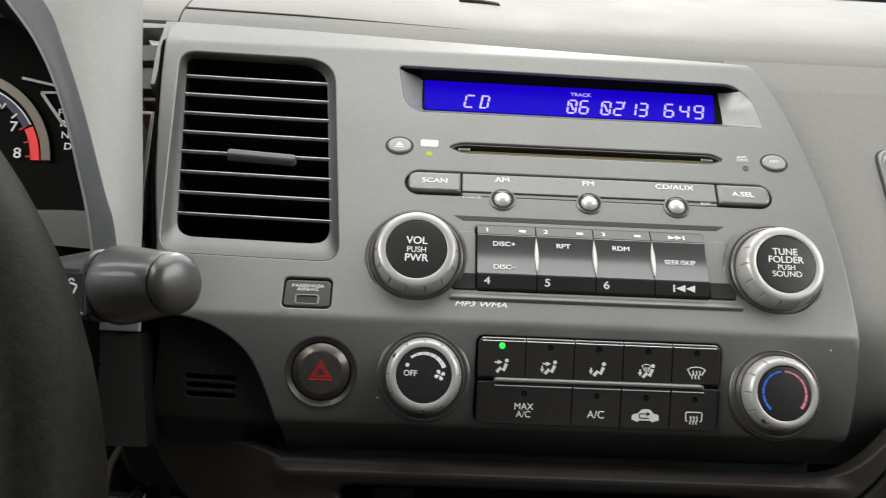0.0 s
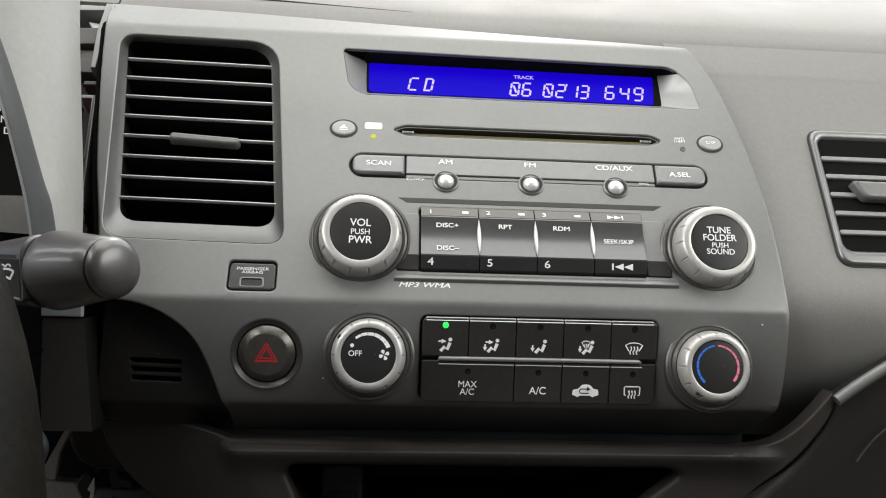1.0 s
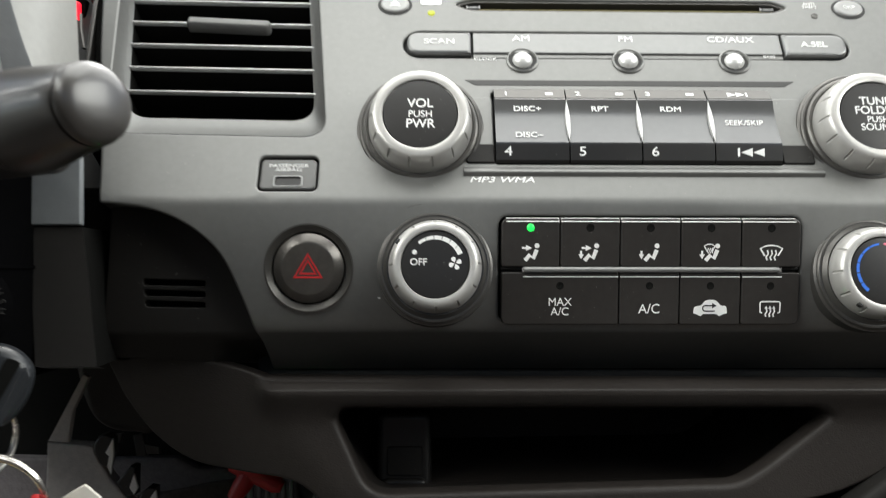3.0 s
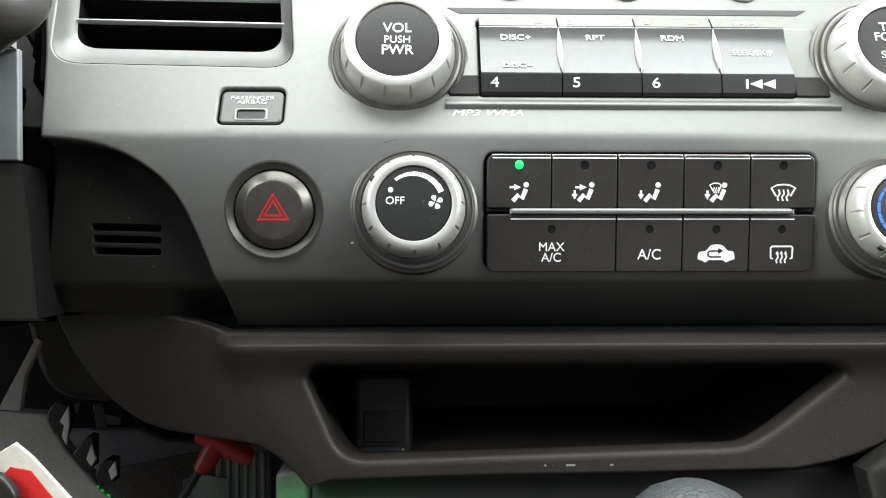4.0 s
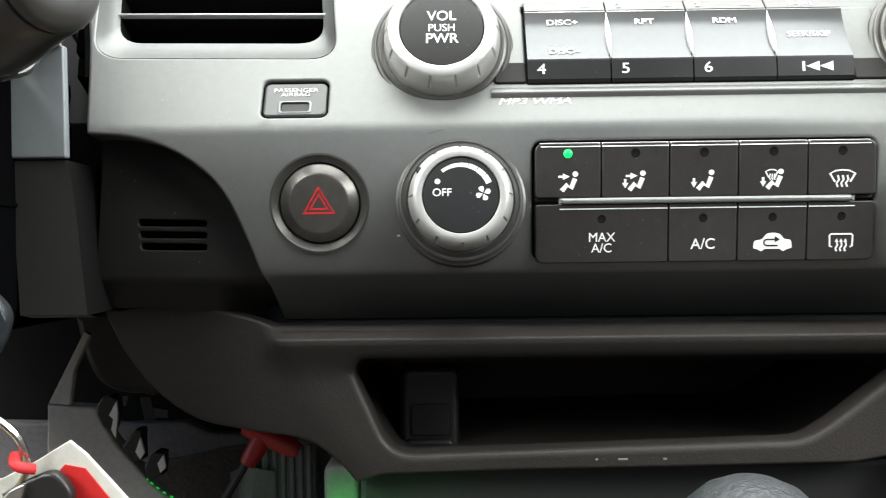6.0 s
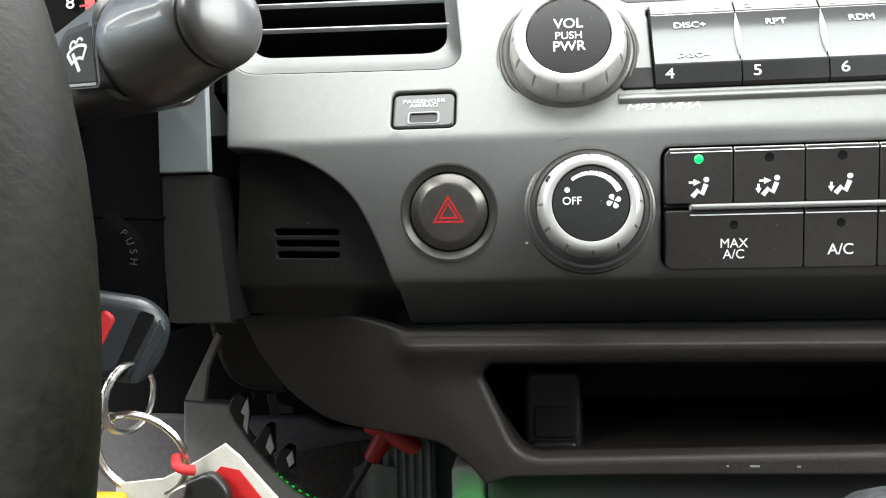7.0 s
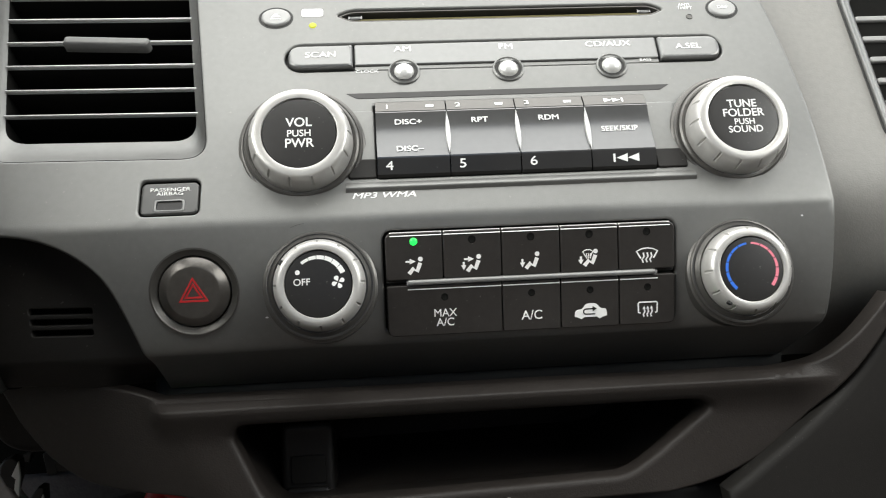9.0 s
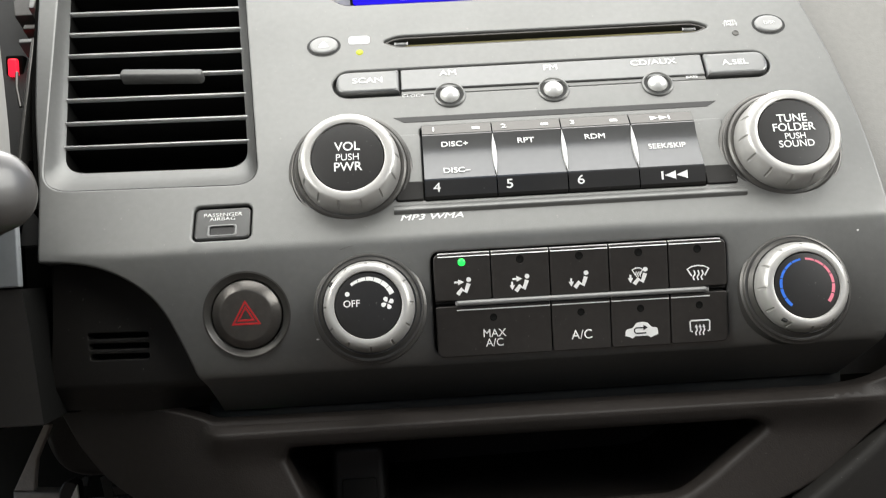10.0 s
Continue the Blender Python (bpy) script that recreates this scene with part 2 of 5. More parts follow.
def lathe(profile, n=64, bm=None, notch=0, notch_deep=0.0, notch_from=0, notch_to=0):
    """Turned about z from (radius, height) pairs; notch: how many grips are cut into the rows from notch_from to notch_to."""
    bm = bm or bmesh.new()
    rings = []
    for k, (r, z) in enumerate(profile):
        if r < 1e-6:
            rings.append([bm.verts.new((0, 0, z))])
            continue
        row = []
        for i in range(n):
            a = math.tau * i / n
            rr = r
            if notch and notch_from <= k <= notch_to:
                ph = (i / n * notch) % 1.0
                rr = r - notch_deep * (1 if ph < 0.055 else 0)
            row.append(bm.verts.new((rr * math.cos(a), rr * math.sin(a), z)))
        rings.append(row)
    for a, b in zip(rings, rings[1:]):
        if len(a) == 1 and len(b) == 1:
            continue
        for i in range(n):
            j = (i + 1) % n
            if len(a) == 1:
                bm.faces.new((a[0], b[i], b[j]))
            elif len(b) == 1:
                bm.faces.new((a[i], a[j], b[0]))
            else:
                bm.faces.new((a[i], a[j], b[j], b[i]))
    return bm


def tube(path, radius, n=12, bm=None, closed=False, caps=True, flat=1.0):
    """A round bar along a path of 3D points; radius: a number or one for each point."""
    bm = bm or bmesh.new()
    path = [Vector(p) for p in path]
    count = len(path)
    rings = []
    side = None
    for i, p in enumerate(path):
        a = path[i - 1] if closed or i else p
        b = path[(i + 1) % count] if closed or i < count - 1 else p
        along = (b - a).normalized()
        if side is None:
            side = along.cross(Vector((0, 0, 1)) if abs(along.z) < 0.9 else Vector((1, 0, 0))).normalized()
        side = (side - along * side.dot(along)).normalized()
        up = along.cross(side)
        rr = radius[i] if isinstance(radius, (list, tuple)) else radius
        rings.append([bm.verts.new(p + (side * math.cos(math.tau * k / n) + up * flat * math.sin(math.tau * k / n)) * rr) for k in range(n)])
    for i in range(count if closed else count - 1):
        a, b = rings[i], rings[(i + 1) % count]
        for k in range(n):
            j = (k + 1) % n
            bm.faces.new((a[k], a[j], b[j], b[k]))
    if caps and not closed:
        bm.faces.new(rings[0])
        bm.faces.new(rings[-1])
    return bm


def box(x0, y0, z0, x1, y1, z1, r=0.4, bm=None):
    """A box with rounded upright edges and a rounded top."""
    return plate(rrect(x0, y0, x1, y1, max(1.4 * r, 0.05), 3), top=z1, depth=z1 - z0, r=min(r, 0.45 * (z1 - z0)), bm=bm, closed=True)


def brick_box(lo, hi, bevel=0.0, bm=None):
    """A plain block between two corners, its edges bevelled."""
    bm = bm or bmesh.new()
    made = bmesh.ops.create_cube(bm, size=1)["verts"]
    for v in made:
        v.co = Vector([lo[k] + (v.co[k] + 0.5) * (hi[k] - lo[k]) for k in range(3)])
    if bevel:
        edges = list({e for v in made for e in v.link_edges})
        bmesh.ops.bevel(bm, geom=edges, offset=bevel, segments=3, affect="EDGES", profile=0.5)
    return bm


def sheet(rows, thick=2.0, bm=None):
    """A skin through rows of 3D points, made thick behind it."""
    bm = bm or bmesh.new()
    front = [[bm.verts.new(p) for p in row] for row in rows]
    faces = []
    for a, b in zip(front, front[1:]):
        for i in range(len(a) - 1):
            faces.append(bm.faces.new((a[i], a[i + 1], b[i + 1], b[i])))
    if thick:
        bmesh.ops.recalc_face_normals(bm, faces=faces)
        bmesh.ops.solidify(bm, geom=faces, thickness=thick)
    return bm


def lettering(text, high, mat, parent, x, y, z=0.1, name="lettering", align="CENTER", bold=0.0, shear=0.0, squeeze=1.0, label=""):
    """Printed words: flat letters of the built-in font, their capitals as high as given."""
    cu = bpy.data.curves.new("text", "FONT")
    cu.body, cu.size, cu.align_x, cu.align_y = text, high * 1.38, align, "CENTER"
    cu.shear, cu.space_line, cu.extrude = shear, 0.84, 0.04
    tmp = bpy.data.objects.new("text", cu)
    scene.collection.objects.link(tmp)
    me = bpy.data.meshes.new_from_object(tmp.evaluated_get(bpy.context.evaluated_depsgraph_get()))
    bpy.data.objects.remove(tmp)
    bpy.data.curves.remove(cu)
    if bold:
        bm = bmesh.new()
        for k, (dx, dy) in enumerate(((-1, 0), (1, 0), (0, 1), (0, -1))):
            more = me.copy()
            more.transform(Matrix.Translation((dx * bold, dy * bold, 0.004 * k)))
            bm.from_mesh(more)
            bpy.data.meshes.remove(more)
        bm.to_mesh(me)
        bm.free()
    me.transform(Matrix.Translation((x * MM, y * MM, z * MM)) @ Matrix.Diagonal((MM * squeeze, MM, MM, 1)))
    me.materials.clear()
    me.materials.append(mat)
    ob = new(name, me)
    ob.parent = parent
    return tagged(ob, label)


def print_shape(loops, mat, parent, name, z=0.1, label=""):
    """A flat printed sign from one or more closed outlines."""
    bm = bmesh.new()
    for loop in loops:
        plate(loop, top=z, depth=0.08, r=0.02, steps=1, bm=bm)
    return part(name, bm, mat, parent, label, smooth=False)


def stroke(points, wide):
    """The outline of a thick line through points."""
    left, right = [], []
    pts = [Vector(p) for p in points]
    for i, p in enumerate(pts):
        d = (pts[min(i + 1, len(pts) - 1)] - pts[max(i - 1, 0)]).normalized()
        n = Vector((-d.y, d.x)) * wide / 2
        left.append(tuple(p + n))
        right.append(tuple(p - n))
    return right + left[::-1]


def arc(cx, cy, r, a0, a1, n=10):
    return [(cx + r * math.cos(radians(a0 + (a1 - a0) * i / n)), cy + r * math.sin(radians(a0 + (a1 - a0) * i / n))) for i in range(n + 1)]


# ---- the centre stack's surface: across u, down s, out w ----
LEAN_TOP, LEAN_LOW, LEAN_UNDER = 27.0, -4.3, -60.0
RISE = 0.96  # length along the upper face for each unit of s
_s = np.arange(0, 0.18, 0.00005)
_a = np.interp(_s, [0, 0.0896, 0.0926, 0.1120, 0.1240, 0.1315, 0.1345, 0.1372, 0.18], [LEAN_TOP, LEAN_TOP, LEAN_LOW + 5, LEAN_LOW, LEAN_LOW - 6, LEAN_LOW - 13, LEAN_LOW - 24, LEAN_UNDER, LEAN_UNDER])
_k = np.interp(_s, [0, 0.0894, 0.0950, 0.18], [RISE, RISE, 1, 1]) * 0.00005
_y = np.concatenate([[0], np.cumsum(-np.sin(np.radians(_a)) * _k)[:-1]])
_z = 0.6 + np.concatenate([[0], np.cumsum(-np.cos(np.radians(_a)) * _k)[:-1]])

_us = np.arange(0, 0.1, 0.00005)
_ua = np.interp(_us, [0, 0.0588, 0.0618, 0.1], [LEAN_TOP, LEAN_TOP, 48, 52])
_uy = np.concatenate([[0], np.cumsum(np.sin(np.radians(_ua)) * RISE * 0.00005)[:-1]])
_uz = 0.6 + np.concatenate([[0], np.cumsum(np.cos(np.radians(_ua)) * RISE * 0.00005)[:-1]])


def face_point(u, s, w=0.0):
    """The place of a point of the fascia; millimetres in, metres out. s is 0 at the disc slot and minus below it."""
    u, s, w = u * MM, s * MM, w * MM
    if s >= 0:
        a, y, z = (float(np.interp(s, _us, k)) for k in (_ua, _uy, _uz))
    else:
        a, y, z = (float(np.interp(-s, _s, k)) for k in (_a, _y, _z))
    return Vector((u, y - w * math.cos(radians(a)), z + w * math.sin(radians(a))))


def on_face(u, s, w=0.0, turn=0.0):
    """The pose of a thing that stands on the fascia: x across, y up along it, z out."""
    a = LEAN_TOP if s >= 0 else float(np.interp(-s * MM, _s, _a))
    m = Matrix.Translation(face_point(u, s, w))
    rise = RISE if s > -89.4 else 1.0
    return m @ Matrix.Rotation(radians(90 - a), 4, "X") @ Matrix.Rotation(radians(turn), 4, "Z") @ Matrix.Diagonal((1, rise, 1, 1))


def bend_on(bm):
    for v in bm.verts:
        v.co = face_point(*v.co)
    return bm


# ---- fascia ----
RIGHT_EDGE = smooth_line([(103.5, -168.5), (105.8, -155), (107.6, -141), (108.8, -120), (110.0, -92), (110.6, -50), (106.6, -6), (99.0, 30), (92.0, 49), (85.2, 63)], 5)
TOP_EDGE = [(60, 65.2), (0, 68.8), (-64, 73.4), (-140, 79.4)]
LEFT_EDGE = smooth_line([(-207.8, 83.0), (-205.6, 62), (-202.5, 30), (-196, -20), (-188.5, -60), (-184, -91.6)], 5)
LOW_CURVE = smooth_line([(-183.4, -92.3), (-175.4, -93.0), (-168.3, -94.1), (-161.3, -96.3), (-154.4, -99.9), (-147.6, -105.2), (-142.6, -111.6), (-138.2, -121), (-134.6, -131.2), (-132.4, -142), (-132.0, -152), (-132.0, -168.5)], 4)
OUTLINE = RIGHT_EDGE + TOP_EDGE + LEFT_EDGE + LOW_CURVE
VENT_OUT = rounded([(-186.6, -62.6), (-110.3, -64.2), (-121.6, 52.2), (-196.6, 53.4)], [10, 9, 15, 8], 7)
VENT_IN = rounded([(-183.0, -50.4), (-115.6, -51.8), (-125.8, 53.4), (-195.2, 55.2)], [8, 9, 14, 5], 7)
DISP_OUT = rounded([(-80, 22.0), (86.5, 21.4), (83.5, 38), (75, 48.0), (-89.5, 50.3), (-86, 28)], [5, 1.2, 10, 5, 2, 6], 5)
DISP_WIN = rounded([(-77.5, 30.4), (71.0, 29.8), (71.2, 36), (71.0, 52.0), (-78.0, 53.0), (-78, 38)], [1.6, 1.5, 2, 1.5, 1.5, 2], 5)
SLOT = rounded([(-64.5, 1.0), (-59, -2.1), (59, -2.3), (64.3, 0.4), (59, 3.5), (-59, 3.7)], [1.5, 3, 3, 1.5, 3, 3], 4)
STRIP_OUT = rrect(-83.8, -26.6, 83.8, -13.6, 6.4, 7)
PRESET_WELL = rrect(-51.8, -75.6, 48.6, -42.8, 1.0, 2)
AIRBAG = rrect(-132.2, -87.3, -112.0, -72.9, 2.2, 4)
CLIMATE = rrect(-50.9, -132.6, 51.3, -96.2, 3.0, 4)
HAZARD = circle(-114.5, -113.9, 14.2, 48)

fascia = thing("center_fascia", "silver-grey painted plastic centre stack panel with rounded edges", "dashboard panel", kind="structure")
lines = [(-200, -y, 107, -y, 60) for y in (89.0, 90.1, 91.2, 92.3, 93.4, 94.5, 95.6, 96.7, 100, 104, 107, 113, 117, 120, 122.5, 127, 128.5, 130, 131.5, 133, 134, 134.6, 135.1, 135.6, 136.1, 136.6, 137.2, 138, 141, 150, 110, 125)]
lines += [(-205, y, 100, y, 30) for y in (80, 76, 72, 68, 65, 63, 62, 61.2, 60.4, 59.6, 58.8, 57.5, 10, -10, -35, -64, -70)]
part("panel", bend_on(plate(OUTLINE, [VENT_OUT, DISP_OUT, SLOT, STRIP_OUT, PRESET_WELL, AIRBAG, CLIMATE, HAZARD], 0, 11, 0.9, hole_r=0.8, hole_depth=1.4, lines=lines)), SILVER, fascia, scale=1, sharp=60)

scratch = plate(stroke([(-81.5, -93.6), (-79.5, -92.9), (-77, -92.4)], 0.16), top=0.06, depth=0.1, r=0.02, steps=1)
part("scratch", bend_on(scratch), SKIRT, fascia, "dark scratch on the fold", scale=1)

for u, w in ((-91.0, 0.9), (97.5, 0.6)):
    part("speck", bend_on(plate(circle(u, -123.9 if u < 0 else -97.0, 0.35 * w + 0.2, 12, 0.3), top=0.06, depth=0.1, r=0.02, steps=1)), WHITE, fascia, "small pale chip in the paint", scale=1)

# ---- cabin: closes the place round the camera ----
LINER = material("pale_headliner_cloth", (0.55, 0.54, 0.5), 0.9, 0, 0.4, 1.5, 0.08)
CLOTH = material("taupe_seat_cloth", (0.09, 0.074, 0.066), 0.9, 0, 0.6, 1.2, 0.15)
CARPET = material("grey_brown_carpet", (0.08, 0.066, 0.058), 0.95, 0, 0.9, 1.8, 0.25)
GLASS = bpy.data.materials.new("window_glass")
GLASS.use_nodes = True
GLASS.node_tree.nodes["Principled BSDF"].inputs["Transmission Weight"].default_value = 1.0
GLASS.node_tree.nodes["Principled BSDF"].inputs["Roughness"].default_value = 0.02
GLASS.node_tree.nodes["Principled BSDF"].inputs["IOR"].default_value = 1.05


def slab(name, lo, hi, mat, label, category, bevel=0.01):
    return tagged(part(name, brick_box(lo, hi, bevel), mat, scale=1), label, category, "", "structure")


slab("floor", (-0.80, -1.9, -0.04), (0.80, 0.78, 0.0), CARPET, "grey-brown carpeted car floor", "floor")
# Unseen roof; its hole only lets the added overhead light through.
roof = plate(rrect(-620, -1700, 620, -85, 40), [rrect(-440, -580, 440, -105, 50)], 1270, 30, 4)
tagged(part("ceiling", roof, LINER), "pale cloth headliner with a hole for added overhead light", "ceiling", "", "structure")
# Unseen firewall and front side walls reach high to stop sky light.
slab("firewall", (-0.80, 0.74, 0.0), (0.80, 0.78, 0.955), PIT, "black firewall at the front of the footwell", "wall")
# Unseen sheet, added so no sky light leaks through the dashboard.
slab("inner_light_block", (-0.78, 0.125, 0.42), (0.78, 0.14, 0.66), PIT, "black sheet added inside the dashboard to block light", "wall")
slab("wall_rear", (-0.80, -1.94, 0.0), (0.80, -1.90, 0.80), CLOTH, "taupe cloth rear seat back wall", "wall")
slab("wall_left", (-0.82, -1.9, 0.0), (-0.78, -0.72, 0.74), DARK, "dark plastic rear door lining", "wall")
slab("wall_left_front", (-0.82, 0.16, 0.0), (-0.78, 0.78, 0.90), DARK, "dark plastic side wall, raised to keep light out of the footwell", "wall")
slab("door_sill", (-0.82, -0.72, 0.0), (-0.78, 0.16, 0.16), DARK, "dark plastic sill under the opening for the added light", "wall")
slab("wall_right", (0.78, -1.9, 0.0), (0.82, 0.16, 0.74), DARK, "dark plastic passenger door lining", "wall")
slab("wall_right_front", (0.78, 0.16, 0.0), (0.82, 0.78, 0.90), DARK, "dark plastic side wall, raised to keep light out of the passenger footwell", "wall")


def pillar(name, a, b, r):
    tagged(part(name, tube([a, b], r, 12), LINER, scale=1), "pale plastic window pillar trim", "pillar", "", "structure")


for side in (-1, 1):
    pillar("pillar_front", (side * 0.76, 0.66, 0.72), (side * 0.60, -0.12, 1.24), 0.035)
    pillar("pillar_middle", (side * 0.79, -0.85, 0.72), (side * 0.62, -0.85, 1.23), 0.05)
    pillar("pillar_rear", (side * 0.79, -1.9, 0.78), (side * 0.60, -1.68, 1.23), 0.06)


def seat(x, label):
    t = thing("front_seat", label, "car seat", Matrix.Translation((x, -0.95, 0.0)), group="front seats")
    part("cushion", brick_box((-0.26, -0.25, 0.12), (0.26, 0.25, 0.34), 0.05), CLOTH, t, scale=1)
    part("backrest", brick_box((-0.26, -0.42, 0.30), (0.26, -0.24, 0.92), 0.06), CLOTH, t, scale=1)
    part("headrest", brick_box((-0.13, -0.40, 0.95), (0.13, -0.28, 1.12), 0.04), CLOTH, t, scale=1)
    part("base", brick_box((-0.22, -0.2, 0.0), (0.22, 0.2, 0.12), 0.01), PIT, t, scale=1)


seat(-0.40, "taupe cloth driver's seat facing the dashboard")
seat(0.40, "taupe cloth passenger seat facing the dashboard")

# ---- dashboard: passenger side and top ----
PAD_TOP = [(0.74, 0.950), (0.62, 0.875), (0.42, 0.818), (0.25, 0.768), (0.15, 0.725), (0.10, 0.702), (0.07, 0.686), (0.054, 0.675)]
PAD_EDGE = [(0.047, 0.6672), (0.0425, 0.6600), (0.0410, 0.6540)]
PASSENGER = [(0.0540, 0.6750), (0.0482, 0.6680), (0.0415, 0.6580)] + [tuple(face_point(0, s, -9.5)[1:]) for s in (56, 50, 30, 8, -14, -34, -52, -64)]
UNDER = [(-0.0233, 0.5320), (-0.0250, 0.5245), (-0.0249, 0.5170), (-0.0230, 0.5080), (-0.0192, 0.4972), (-0.0132, 0.4865), (-0.0046, 0.4765), (0.0054, 0.4675), (0.0120, 0.4585)]


def swept(prof, x0, x1, n):
    prof = smooth_line(prof, 4)
    return [[(x, y + 0.10 * max(0, x - 0.25) ** 2, z) for y, z in prof] for x in np.linspace(x0, x1, n)]


dash = thing("dashboard", "warm-grey grained plastic dashboard sweeping back to the windshield", "dashboard", kind="structure")
part("dash_pad", sheet(swept(PAD_TOP + PAD_EDGE, -0.205, 0.79, 40), 0.003), DASH, dash, scale=1)
part("dash_pad_side", sheet(swept(PAD_TOP + [(0.047, 0.6672)], -0.79, -0.206, 16), 0.003), DASH, dash, scale=1)
part("passenger_panel", sheet(swept(PASSENGER + UNDER, 0.078, 0.79, 40), 0.003), DASH, dash, scale=1)
SEAM = []
for i in range(25):
    t = i / 24
    sy = 0.0568 - 0.0066 * t
    SEAM.append((-0.205 + 0.150 * t, sy, float(np.interp(sy, [0.0425, 0.047, 0.054, 0.070], [0.6600, 0.6672, 0.6750, 0.6860])) + 0.0002))
part("dash_seam", tube(SEAM, [0.0009 - 0.0006 * k / 24 for k in range(25)], 6), PIT, dash, "dark hairline seam", scale=1)
# Short dark curved bar on the crest of the dash.
dark_piece = thing("dash_dark_piece", "small black curved piece on top of the dashboard", "clip", Matrix.Translation((-0.045, 0.098, 0.7015)))
part("curved_bar", tube(smooth_line([(-0.014, 0.004, 0.0025), (-0.004, 0.002, 0.0016), (0.004, -0.0005, 0.0), (0.0095, -0.004, -0.002)], 4), [0.0007] + [0.0013] * 11 + [0.0006], 8), BLACK, dark_piece, scale=1)

EDGE_GAP = [tuple(face_point(u + 1.1, s, -8.6)) for u, s in RIGHT_EDGE if s > -138]
part("edge_gap", tube(EDGE_GAP, 0.0011, 8), PIT, dash, "dark gap beside the centre stack", scale=1)
part("edge_gap", tube([tuple(face_point(u - 1.6, s, -5)) for u, s in LEFT_EDGE if s > -70], 0.0016, 8), VOID, dash, "dark gap beside the centre stack", scale=1)

# ---- radio ----
radio = thing("car_radio", "silver-grey car radio with blue display, disc slot and two round knobs", "car radio", on_face(0, 0))
bm = ramp(DISP_OUT, -0.3, DISP_WIN, -9.5, mid=0.25)
# The grey ramp is split; its underside gets shade as a near-black colour.
upper = bm.copy()
bmesh.ops.delete(bm, geom=[f for f in bm.faces if f.calc_center_median().y > 45.5], context="FACES")
bmesh.ops.delete(upper, geom=[f for f in upper.faces if f.calc_center_median().y <= 45.5], context="FACES")
part("display_recess", bm, STRIP, radio, "sloping grey recess round the display")
part("recess_top", upper, VOID, radio, "underside of the recess, its shade painted near black")
part("display_shade", box(-78.5, 29, -12.5, 72, 54.5, -9.4, 1), VOID, radio, "black surround of the display")
screen = part("display_screen", plate(rounded([(-76.6, 30.8), (67.0, 30.1), (68.6, 48.6), (-77.0, 49.8)], [2.4, 2, 1, 1], 5), top=-9.0, depth=1, r=0.3), LCD, radio, "glowing blue liquid crystal display", smooth=False)
part("display_frame_top", box(-79, 49.9, -9.4, 72.5, 53, -1.6, 0.5), VOID, radio, "black upper edge of the display")

SEG = {"a": ((0.1, 1), (0.9, 1)), "b": ((1, 0.95), (1, 0.55)), "c": ((1, 0.45), (1, 0.05)), "d": ((0.1, 0), (0.9, 0)), "e": ((0, 0.45), (0, 0.05)),
       "f": ((0, 0.95), (0, 0.55)), "g": ((0.1, 0.5), (0.9, 0.5)), "s": ((0.25, 0.78), (0.75, 0.22)), "i": ((0.22, 0.95), (0.22, 0.05)), "h": ((0.12, 0.88), (0.5, 0.5))}
GLYPH = {"C": "adef", "D": "abcdi", "0": "abcdefs", "6": "acdefg", "2": "abdeg", "1": "bc", "3": "abcdg", "4": "bcfg", "9": "abcdfg"}


def segments(text, x, y, wide, high, pitch):
    for k, ch in enumerate(text):
        for name in GLYPH[ch]:
            pts = [(x + k * pitch + wide * px + 0.18 * high * (py - 0.5), y + high * (py - 0.5)) for px, py in SEG[name]]
            print_shape([stroke(pts, 1.0)], LCDINK, screen, "display_segment", -8.9)


segments("CD", -56.5, 37.0, 4.4, 7.6, 7.0)
segments("06", -5.6, 36.6, 4.0, 8.2, 6.0)
segments("02", 11.2, 36.6, 4.2, 8.2, 6.4)
segments("13", 24.2, 36.6, 4.0, 8.2, 5.6)
segments("6", 42.8, 36.9, 4.2, 8.2, 6)
segments("49", 50.4, 36.7, 4.2, 8.2, 7.2)
print_shape([stroke([(23.2, 41.5), (22.8, 39.8)], 0.8)], LCDINK, screen, "display_segment", -8.9)
lettering("TRACK", 2.3, LCDINK, screen, 1.2, 44.4, -8.85, "display_lettering", bold=0.03)

slot = part("disc_slot", plate(offset(SLOT, 0.15), [offset(SLOT, 0.9)], -0.8, 8, 0.2), SKIRT, radio, "bevelled slot for compact discs")
part("slot_cavity", box(-62, -0.5, -14, 62, 3.8, -8, 0.2), PIT, radio)
part("slot_felt", box(-59.5, -0.9, -8, 59.5, 0.8, -2.2, 0.2), material("olive_felt", (0.10, 0.085, 0.03), 0.95, 0, 0.5, 0.5, 0.2), radio, "olive felt lip in the disc slot")
for x in (-57.2, 57.0):
    part("slot_guide", box(x - 2.6, 0.0, -5, x + 2.6, 2.2, -1.6, 0.9), KEYDARK, radio, "small pale guide in the slot")


def round_button(name, u, s, rx, ry, high, mat, label, ring=True):
    b = part(name, plate(circle(0, 0, rx, 40, ry), top=high, depth=high + 3, r=1.0, closed=True), mat, radio, label, Matrix.Translation((u * MM, s * MM, 0)))
    if ring:
        part("gap", plate(circle(0, 0, rx + 1.0, 40, ry + 1.0), [circle(0, 0, rx, 40, ry)], 0.06, 0.5, 0.05, steps=1), PIT, b, "dark gap round the button")
    return b


